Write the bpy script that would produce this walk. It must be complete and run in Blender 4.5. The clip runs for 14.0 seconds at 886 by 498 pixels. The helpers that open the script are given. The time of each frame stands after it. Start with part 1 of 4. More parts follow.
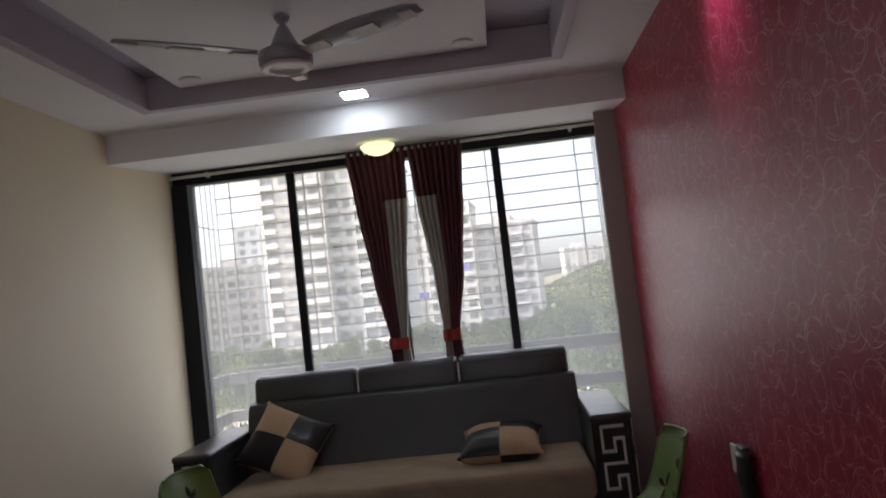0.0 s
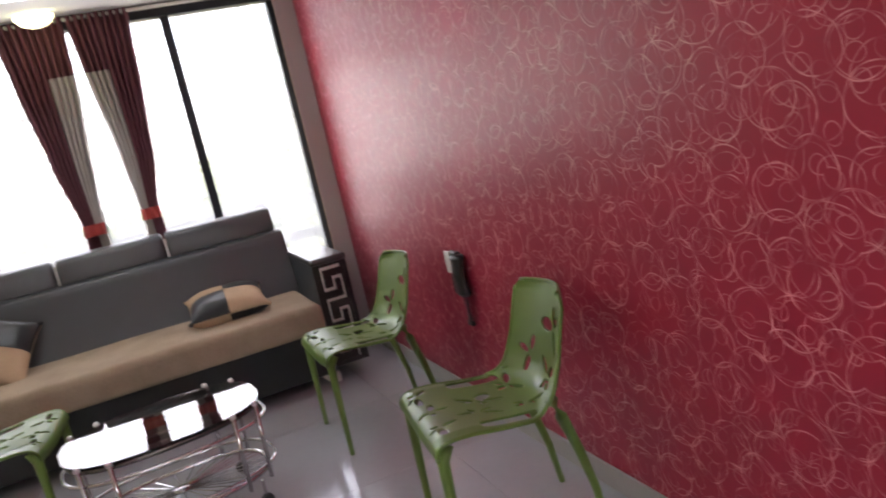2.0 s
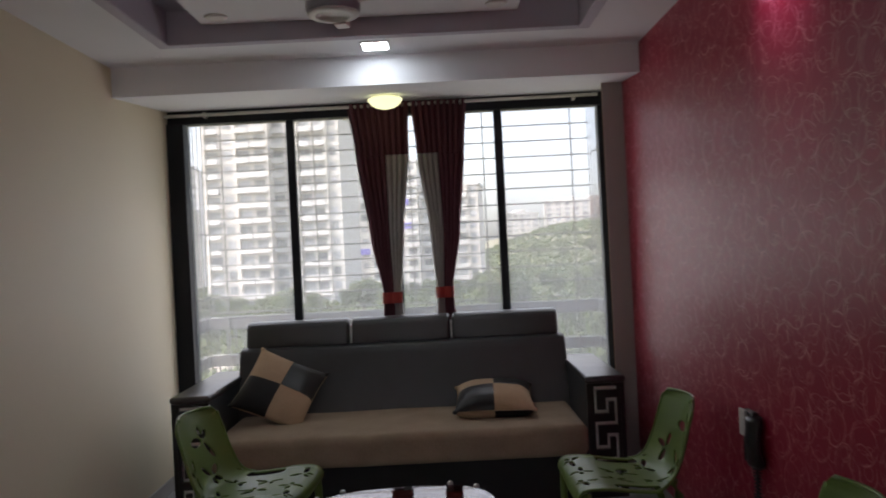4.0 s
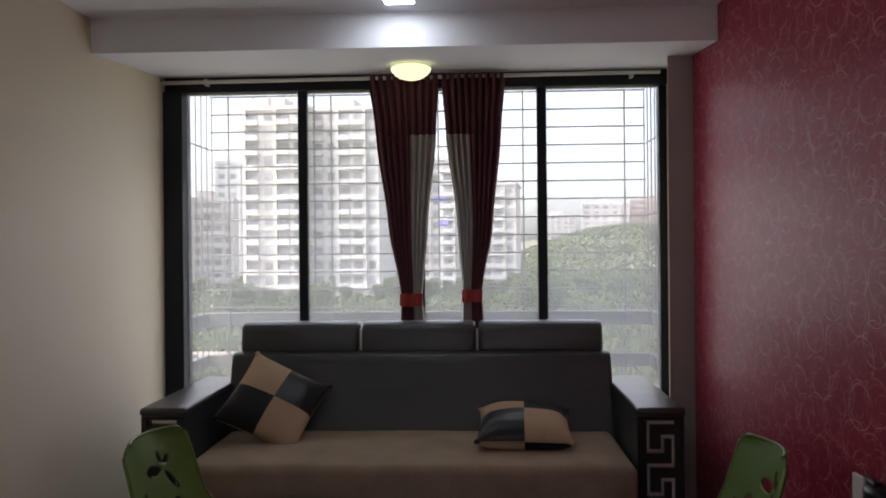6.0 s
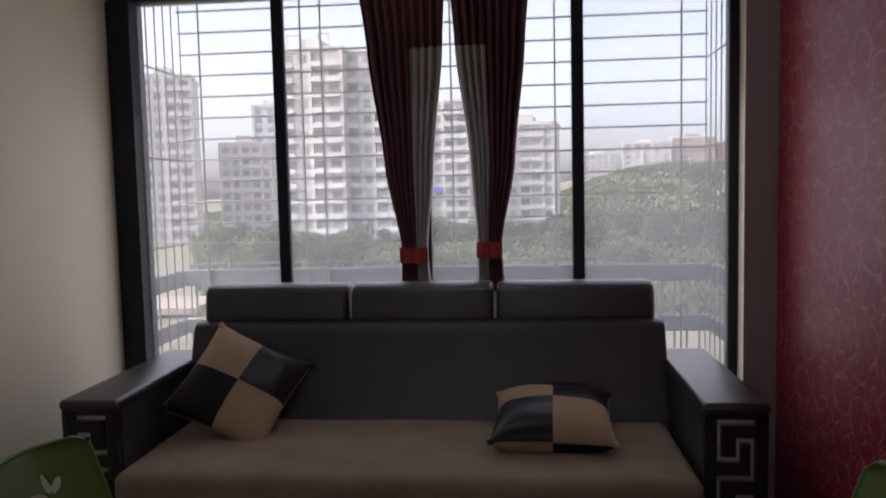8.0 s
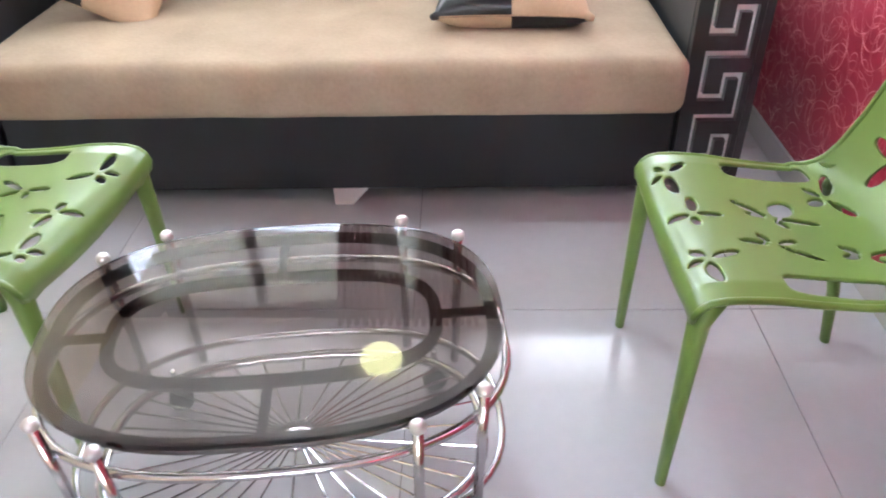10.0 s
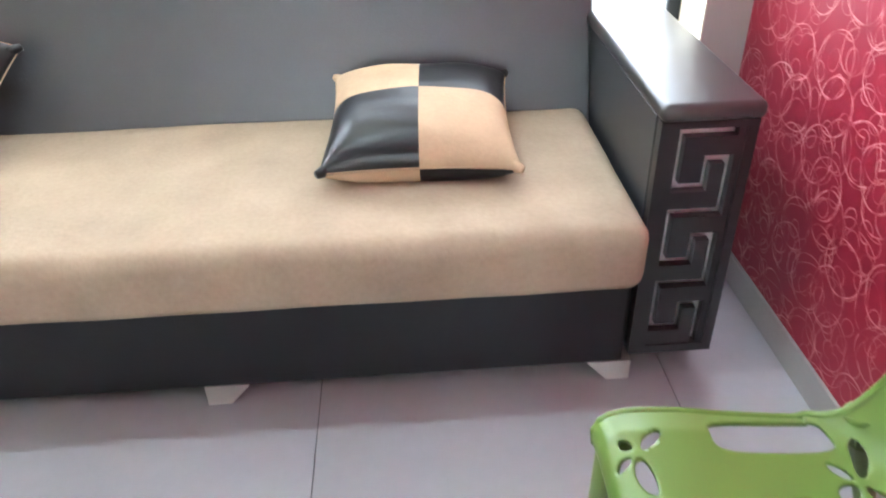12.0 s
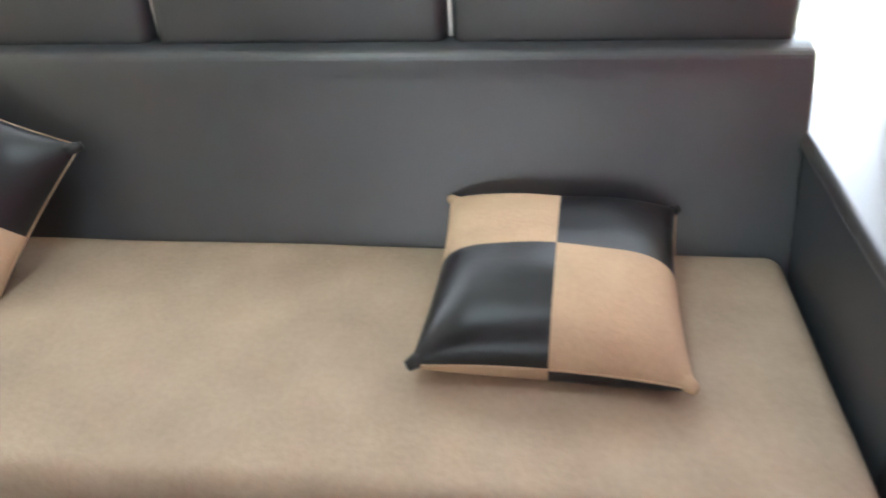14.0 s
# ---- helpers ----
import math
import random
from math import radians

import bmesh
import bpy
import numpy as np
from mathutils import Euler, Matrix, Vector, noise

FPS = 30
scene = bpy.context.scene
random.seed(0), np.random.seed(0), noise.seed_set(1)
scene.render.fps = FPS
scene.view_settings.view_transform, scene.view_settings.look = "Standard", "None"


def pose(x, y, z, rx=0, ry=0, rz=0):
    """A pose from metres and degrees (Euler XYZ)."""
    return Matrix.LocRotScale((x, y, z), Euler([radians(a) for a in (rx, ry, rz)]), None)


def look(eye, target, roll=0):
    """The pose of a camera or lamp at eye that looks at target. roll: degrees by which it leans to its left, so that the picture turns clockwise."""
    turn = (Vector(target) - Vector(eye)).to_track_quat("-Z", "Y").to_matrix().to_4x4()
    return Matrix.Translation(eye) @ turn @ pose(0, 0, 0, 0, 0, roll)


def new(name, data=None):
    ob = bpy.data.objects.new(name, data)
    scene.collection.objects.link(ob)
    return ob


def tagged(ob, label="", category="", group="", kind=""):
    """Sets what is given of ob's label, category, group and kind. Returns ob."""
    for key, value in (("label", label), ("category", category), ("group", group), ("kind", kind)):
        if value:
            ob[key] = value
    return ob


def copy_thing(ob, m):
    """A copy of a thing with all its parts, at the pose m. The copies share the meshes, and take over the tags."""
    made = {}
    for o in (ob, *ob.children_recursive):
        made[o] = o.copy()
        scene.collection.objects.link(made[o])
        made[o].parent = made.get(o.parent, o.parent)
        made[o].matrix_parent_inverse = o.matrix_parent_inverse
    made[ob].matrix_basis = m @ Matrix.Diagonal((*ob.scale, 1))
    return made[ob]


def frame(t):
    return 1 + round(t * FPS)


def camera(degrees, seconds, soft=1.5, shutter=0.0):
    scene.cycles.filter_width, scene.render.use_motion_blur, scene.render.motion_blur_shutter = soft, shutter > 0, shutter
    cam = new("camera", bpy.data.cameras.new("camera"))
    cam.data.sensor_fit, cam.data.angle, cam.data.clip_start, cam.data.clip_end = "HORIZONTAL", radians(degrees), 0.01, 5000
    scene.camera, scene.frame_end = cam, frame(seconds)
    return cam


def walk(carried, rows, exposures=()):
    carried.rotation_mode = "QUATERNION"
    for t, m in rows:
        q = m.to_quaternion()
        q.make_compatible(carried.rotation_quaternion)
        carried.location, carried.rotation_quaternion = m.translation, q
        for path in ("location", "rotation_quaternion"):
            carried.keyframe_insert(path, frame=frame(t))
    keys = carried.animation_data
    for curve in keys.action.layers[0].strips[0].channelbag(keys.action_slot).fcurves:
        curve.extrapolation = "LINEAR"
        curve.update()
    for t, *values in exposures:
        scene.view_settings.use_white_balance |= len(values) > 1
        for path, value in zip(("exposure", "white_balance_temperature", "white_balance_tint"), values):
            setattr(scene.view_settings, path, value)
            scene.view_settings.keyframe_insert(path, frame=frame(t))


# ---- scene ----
cam = camera(61.1, 14.0, soft=1.8, shutter=0.4)

PATH = [
    (0, (0.598, -3.756, 1.373), (0.46, -1.764, 1.493), -6.5),
    (0.5, (0.564, -3.773, 1.376), (0.523, -1.779, 1.527), -8.3),
    (1, (0.387, -3.914, 1.333), (0.614, -1.927, 1.354), -11.2),
    (1.5, (0.208, -3.979, 1.301), (0.743, -2.069, 1.045), -13.6),
    (2, (0.165, -4.03, 1.331), (0.881, -2.196, 0.979), -12.7),
    (2.5, (0.196, -3.97, 1.302), (1.057, -2.224, 0.845), -11.6),
    (3, (0.201, -3.963, 1.322), (0.794, -2.085, 0.975), -11.1),
    (3.5, (0.199, -3.933, 1.384), (0.45, -1.95, 1.307), -6.9),
    (4, (0.253, -3.824, 1.391), (0.261, -1.824, 1.391), -2.9),
    (4.2, (0.27, -3.766, 1.374), (0.228, -1.767, 1.375), -1.9),
    (6.5, (0.291, -2.969, 1.385), (0.206, -0.971, 1.381), -0.5),
    (7, (0.233, -2.755, 1.421), (0.174, -0.756, 1.377), -0.8),
    (7.5, (0.282, -2.571, 1.399), (0.176, -0.576, 1.302), -1.2),
    (8, (0.382, -2.357, 1.38), (0.191, -0.372, 1.226), -1.3),
    (8.5, (0.379, -2.233, 1.331), (0.17, -0.291, 0.904), -1.4),
    (9, (0.329, -2.056, 1.25), (0.112, -0.257, 0.405), -2.1),
    (9.1, (0.317, -2.022, 1.225), (0.099, -0.262, 0.3), -2.8),
    (9.2, (0.299, -2.008, 1.209), (0.097, -0.287, 0.210), -2.9),
    (11.3, (0.486, -1.52, 1.228), (0.605, 0.062, 0.01), -0.8),
    (11.5, (0.468, -1.433, 1.263), (0.597, 0.184, 0.094), -1.0),
    (12, (0.47, -1.292, 1.266), (0.557, 0.372, 0.161), -1.6),
    (12.5, (0.571, -1.117, 1.289), (0.582, 0.56, 0.2), -1.8),
    (13, (0.643, -0.986, 1.295), (0.572, 0.688, 0.203), -2.6),
    (13.5, (0.589, -0.851, 1.326), (0.47, 0.808, 0.214), -2.5),
    (14, (0.479, -0.722, 1.33), (0.228, 0.919, 0.214), -3.3),
]
# stops of exposure along the walk
EXPOSURES = [(0, 2.12, 6350, 16), (1.0, 2.02, 6400, 16), (1.5, 3.3, 6600, 20), (2, 4.0, 6500, 18), (2.7, 4.55, 6400, 18),
    (3, 4.2, 6600, 16), (3.5, 2.6, 6400, 16), (4.2, 2.15, 6350, 16), (6.3, 2.12, 6250, 18), (7, 1.85, 6200, 22), (8, 1.75, 6150, 24), (8.5, 2.6, 6050, 22),
    (9, 4.85, 5700, 24), (9.3, 5.25, 6100, 14), (11.3, 5.7, 5650, 10), (12.5, 5.45, 5950, 5), (14, 4.85, 5950, 6)]
SKY, SUN = 0.134, 1.2
WINDOW_LIGHT = 1.9
WALL_SPOT, PANEL_LIGHT = 1.5, 0.095

walk(cam, [(t, look(eye, target, roll)) for t, eye, target, roll in PATH], EXPOSURES)

# ---- world and sun ----
world = bpy.data.worlds.new("sky")
scene.world = world
world.use_nodes = True
wn = world.node_tree
wn.nodes.clear()
sky = wn.nodes.new("ShaderNodeTexSky")
sky.sky_type = "NISHITA"
sky.sun_disc = False
sky.sun_elevation = radians(48)
sky.sun_rotation = radians(247)
sky.air_density = 1.0
sky.dust_density = 3.5
sky.ozone_density = 0.2
wbg = wn.nodes.new("ShaderNodeBackground")
wbg.inputs["Strength"].default_value = SKY
wout = wn.nodes.new("ShaderNodeOutputWorld")
haze = wn.nodes.new("ShaderNodeHueSaturation")
haze.inputs["Saturation"].default_value = 0.5
wn.links.new(sky.outputs[0], haze.inputs["Color"])
wn.links.new(haze.outputs[0], wbg.inputs[0])
wn.links.new(wbg.outputs[0], wout.inputs[0])

sun = new("sun", bpy.data.lights.new("sun", "SUN"))
sun.data.energy = SUN
sun.data.angle = radians(12)
sun.data.color = (1.0, 0.95, 0.88)
sun.matrix_world = look((-60, -25, 75), (0, 0, 0))


# daylight of the open sky, standing in the window's opening
daylight = new("window_daylight", bpy.data.lights.new("window_daylight", "AREA"))
daylight.data.shape = "RECTANGLE"
daylight.data.size = 2.64
daylight.data.size_y = 1.40
daylight.data.energy = WINDOW_LIGHT
daylight.data.color = (1.0, 0.985, 0.96)
daylight.matrix_world = look((-0.015, 1.0315, 1.06), (-0.015, 0.0, 1.06))

# ---- materials ----
def mat(name, color, rough=0.5, metal=0.0, scale=8.0, var=0.12, bump=0.1, fine=120.0, spec=0.5, coat=0.0, tint=None, per_object=0.0):
    m = bpy.data.materials.new(name)
    m.use_nodes = True
    nt = m.node_tree
    b = nt.nodes["Principled BSDF"]
    tc = nt.nodes.new("ShaderNodeTexCoord")
    n1 = nt.nodes.new("ShaderNodeTexNoise")
    n1.inputs["Scale"].default_value = scale
    n1.inputs["Detail"].default_value = 5
    n2 = nt.nodes.new("ShaderNodeTexNoise")
    n2.inputs["Scale"].default_value = fine
    n2.inputs["Detail"].default_value = 3
    nt.links.new(tc.outputs["Object"], n1.inputs["Vector"])
    nt.links.new(tc.outputs["Object"], n2.inputs["Vector"])
    ramp = nt.nodes.new("ShaderNodeMix")
    ramp.data_type = "RGBA"
    lo = [c * (1 - var) for c in color]
    hi = [min(1, c * (1 + var)) for c in (tint or color)]
    ramp.inputs[6].default_value = (*lo, 1)
    ramp.inputs[7].default_value = (*hi, 1)
    add = nt.nodes.new("ShaderNodeMath")
    add.operation = "MULTIPLY_ADD"
    add.inputs[1].default_value = 0.3
    nt.links.new(n2.outputs["Fac"], add.inputs[0])
    sc = nt.nodes.new("ShaderNodeMath")
    sc.operation = "MULTIPLY"
    sc.inputs[1].default_value = 0.7
    nt.links.new(n1.outputs["Fac"], sc.inputs[0])
    nt.links.new(sc.outputs[0], add.inputs[2])
    nt.links.new(add.outputs[0], ramp.inputs[0])
    last = ramp.outputs[2]
    if per_object:
        info = nt.nodes.new("ShaderNodeObjectInfo")
        mr = nt.nodes.new("ShaderNodeMapRange")
        mr.inputs[3].default_value = 1 - per_object
        mr.inputs[4].default_value = 1 + per_object
        nt.links.new(info.outputs["Random"], mr.inputs[0])
        hs = nt.nodes.new("ShaderNodeHueSaturation")
        nt.links.new(mr.outputs[0], hs.inputs["Value"])
        nt.links.new(last, hs.inputs["Color"])
        last = hs.outputs[0]
    nt.links.new(last, b.inputs["Base Color"])
    rr = nt.nodes.new("ShaderNodeMapRange")
    rr.inputs[3].default_value = max(0.02, rough * 0.85)
    rr.inputs[4].default_value = min(1, rough * 1.15)
    nt.links.new(n1.outputs["Fac"], rr.inputs[0])
    nt.links.new(rr.outputs[0], b.inputs["Roughness"])
    b.inputs["Metallic"].default_value = metal
    b.inputs["Specular IOR Level"].default_value = spec
    b.inputs["Coat Weight"].default_value = coat
    if bump:
        bn = nt.nodes.new("ShaderNodeBump")
        bn.inputs["Strength"].default_value = bump
        bn.inputs["Distance"].default_value = 0.002
        nt.links.new(n2.outputs["Fac"], bn.inputs["Height"])
        nt.links.new(bn.outputs[0], b.inputs["Normal"])
    return m


def glow(name, color, strength):
    m = bpy.data.materials.new(name)
    m.use_nodes = True
    b = m.node_tree.nodes["Principled BSDF"]
    b.inputs["Base Color"].default_value = (*color, 1)
    b.inputs["Emission Color"].default_value = (*color, 1)
    b.inputs["Emission Strength"].default_value = strength
    return m


def glass(name, color, rough=0.0, ior=1.45):
    m = bpy.data.materials.new(name)
    m.use_nodes = True
    b = m.node_tree.nodes["Principled BSDF"]
    b.inputs["Base Color"].default_value = (*color, 1)
    b.inputs["Roughness"].default_value = rough
    b.inputs["Transmission Weight"].default_value = 1
    b.inputs["IOR"].default_value = ior
    return m


def veiled(m, amount):
    """Mixes a translucent veil into a pane, imitating lens glare and outdoor haze."""
    nt = m.node_tree
    b = nt.nodes["Principled BSDF"]
    out = nt.nodes["Material Output"]
    tr = nt.nodes.new("ShaderNodeBsdfTranslucent")
    tr.inputs["Color"].default_value = (0.92, 0.92, 0.90, 1)
    tc = nt.nodes.new("ShaderNodeTexCoord")
    n = nt.nodes.new("ShaderNodeTexNoise")
    n.inputs["Scale"].default_value = 3.0
    n.inputs["Detail"].default_value = 6
    mr = nt.nodes.new("ShaderNodeMapRange")
    mr.inputs[3].default_value = amount * 0.88
    mr.inputs[4].default_value = amount * 1.12
    mx = nt.nodes.new("ShaderNodeMixShader")
    nt.links.new(tc.outputs["Object"], n.inputs["Vector"])
    nt.links.new(n.outputs["Fac"], mr.inputs[0])
    nt.links.new(mr.outputs[0], mx.inputs[0])
    nt.links.new(b.outputs[0], mx.inputs[1])
    nt.links.new(tr.outputs[0], mx.inputs[2])
    nt.links.new(mx.outputs[0], out.inputs["Surface"])
    return m


def leafy(m, amount):
    """Thin leaves that let part of the light through."""
    nt = m.node_tree
    b = nt.nodes["Principled BSDF"]
    out = nt.nodes["Material Output"]
    tr = nt.nodes.new("ShaderNodeBsdfTranslucent")
    mx = nt.nodes.new("ShaderNodeMixShader")
    mx.inputs[0].default_value = amount
    nt.links.new(b.inputs["Base Color"].links[0].from_socket, tr.inputs["Color"])
    nt.links.new(b.outputs[0], mx.inputs[1])
    nt.links.new(tr.outputs[0], mx.inputs[2])
    nt.links.new(mx.outputs[0], out.inputs["Surface"])
    return m


def wallpaper():
    """Deep red paper with loose hand-drawn pinkish rings that overlap."""
    m = bpy.data.materials.new("red_ring_wallpaper")
    m.use_nodes = True
    nt = m.node_tree
    b = nt.nodes["Principled BSDF"]
    tc = nt.nodes.new("ShaderNodeTexCoord")
    sep = nt.nodes.new("ShaderNodeSeparateXYZ")
    nt.links.new(tc.outputs["Object"], sep.inputs[0])
    flat = nt.nodes.new("ShaderNodeCombineXYZ")
    nt.links.new(sep.outputs["Y"], flat.inputs["X"])
    nt.links.new(sep.outputs["Z"], flat.inputs["Y"])
    wob = nt.nodes.new("ShaderNodeTexNoise")
    wob.inputs["Scale"].default_value = 7.0
    wob.inputs["Detail"].default_value = 1.0
    nt.links.new(flat.outputs[0], wob.inputs["Vector"])
    off = nt.nodes.new("ShaderNodeVectorMath")
    off.operation = "MULTIPLY_ADD"
    off.inputs[1].default_value = (0.034, 0.034, 0)
    nt.links.new(wob.outputs["Color"], off.inputs[0])
    nt.links.new(flat.outputs[0], off.inputs[2])
    wob2 = nt.nodes.new("ShaderNodeTexNoise")
    wob2.inputs["Scale"].default_value = 9.0
    wob2.inputs["Detail"].default_value = 0.0
    shifted = nt.nodes.new("ShaderNodeVectorMath")
    shifted.inputs[1].default_value = (5.3, 2.1, 0)
    nt.links.new(flat.outputs[0], shifted.inputs[0])
    nt.links.new(shifted.outputs[0], wob2.inputs["Vector"])
    off2 = nt.nodes.new("ShaderNodeVectorMath")
    off2.operation = "MULTIPLY_ADD"
    off2.inputs[1].default_value = (0.045, 0.045, 0)
    nt.links.new(wob2.outputs["Color"], off2.inputs[0])
    nt.links.new(flat.outputs[0], off2.inputs[2])
    total = None
    # scale, radius in cells, line width, strength, shift, which stroke, nearest or second nearest centre
    strokes = ((8.7, 0.56, 0.018, 1.0, 0.0, off, "F1"), (8.7, 0.56, 0.018, 1.0, 0.0, off, "F2"),
               (8.7, 0.51, 0.015, 0.55, 0.0, off2, "F1"), (8.7, 0.51, 0.015, 0.55, 0.0, off2, "F2"),
               (8.0, 0.40, 0.017, 0.6, 3.3, off2, "F1"), (15.0, 0.31, 0.030, 0.6, 7.1, off, "F1"))
    for sc, r, wd, amount, sx, source, feature in strokes:
        mp = nt.nodes.new("ShaderNodeVectorMath")
        mp.operation = "ADD"
        mp.inputs[1].default_value = (sx, sx * 0.63, 0)
        nt.links.new(source.outputs[0], mp.inputs[0])
        vo = nt.nodes.new("ShaderNodeTexVoronoi")
        vo.voronoi_dimensions = "2D"
        vo.feature = feature
        vo.inputs["Scale"].default_value = sc
        vo.inputs["Randomness"].default_value = 0.8
        nt.links.new(mp.outputs[0], vo.inputs["Vector"])
        d = nt.nodes.new("ShaderNodeMath")
        d.operation = "SUBTRACT"
        d.inputs[1].default_value = r
        nt.links.new(vo.outputs["Distance"], d.inputs[0])
        a = nt.nodes.new("ShaderNodeMath")
        a.operation = "ABSOLUTE"
        nt.links.new(d.outputs[0], a.inputs[0])
        rng = nt.nodes.new("ShaderNodeMapRange")
        rng.inputs[1].default_value = wd
        rng.inputs[2].default_value = wd * 0.35
        rng.inputs[3].default_value = 0
        rng.inputs[4].default_value = amount
        nt.links.new(a.outputs[0], rng.inputs[0])
        if total is None:
            total = rng.outputs[0]
        else:
            mx = nt.nodes.new("ShaderNodeMath")
            mx.operation = "MAXIMUM"
            nt.links.new(total, mx.inputs[0])
            nt.links.new(rng.outputs[0], mx.inputs[1])
            total = mx.outputs[0]
    fade = nt.nodes.new("ShaderNodeTexNoise")
    fade.inputs["Scale"].default_value = 20
    nt.links.new(flat.outputs[0], fade.inputs["Vector"])
    fr = nt.nodes.new("ShaderNodeMapRange")
    fr.inputs[1].default_value = 0.36
    fr.inputs[2].default_value = 0.60
    fr.inputs[3].default_value = 0.08
    nt.links.new(fade.outputs["Fac"], fr.inputs[0])
    mul = nt.nodes.new("ShaderNodeMath")
    mul.operation = "MULTIPLY"
    nt.links.new(total, mul.inputs[0])
    nt.links.new(fr.outputs[0], mul.inputs[1])
    big = nt.nodes.new("ShaderNodeTexNoise")
    big.inputs["Scale"].default_value = 3.0
    big.inputs["Detail"].default_value = 6
    nt.links.new(flat.outputs[0], big.inputs["Vector"])
    base = nt.nodes.new("ShaderNodeMix")
    base.data_type = "RGBA"
    base.inputs[6].default_value = (*WALL_RED, 1)
    base.inputs[7].default_value = (*[c * 1.35 for c in WALL_RED], 1)
    nt.links.new(big.outputs["Fac"], base.inputs[0])
    col = nt.nodes.new("ShaderNodeMix")
    col.data_type = "RGBA"
    col.inputs[7].default_value = (0.70, 0.30, 0.31, 1)
    nt.links.new(mul.outputs[0], col.inputs[0])
    nt.links.new(base.outputs[2], col.inputs[6])
    nt.links.new(col.outputs[2], b.inputs["Base Color"])
    b.inputs["Specular IOR Level"].default_value = 0.30
    rr = nt.nodes.new("ShaderNodeMapRange")
    rr.inputs[3].default_value = 0.37
    rr.inputs[4].default_value = 0.38
    nt.links.new(mul.outputs[0], rr.inputs[0])
    nt.links.new(rr.outputs[0], b.inputs["Roughness"])
    bn = nt.nodes.new("ShaderNodeBump")
    bn.inputs["Strength"].default_value = 0.12
    bn.inputs["Distance"].default_value = 0.001
    nt.links.new(mul.outputs[0], bn.inputs["Height"])
    nt.links.new(bn.outputs[0], b.inputs["Normal"])
    return m


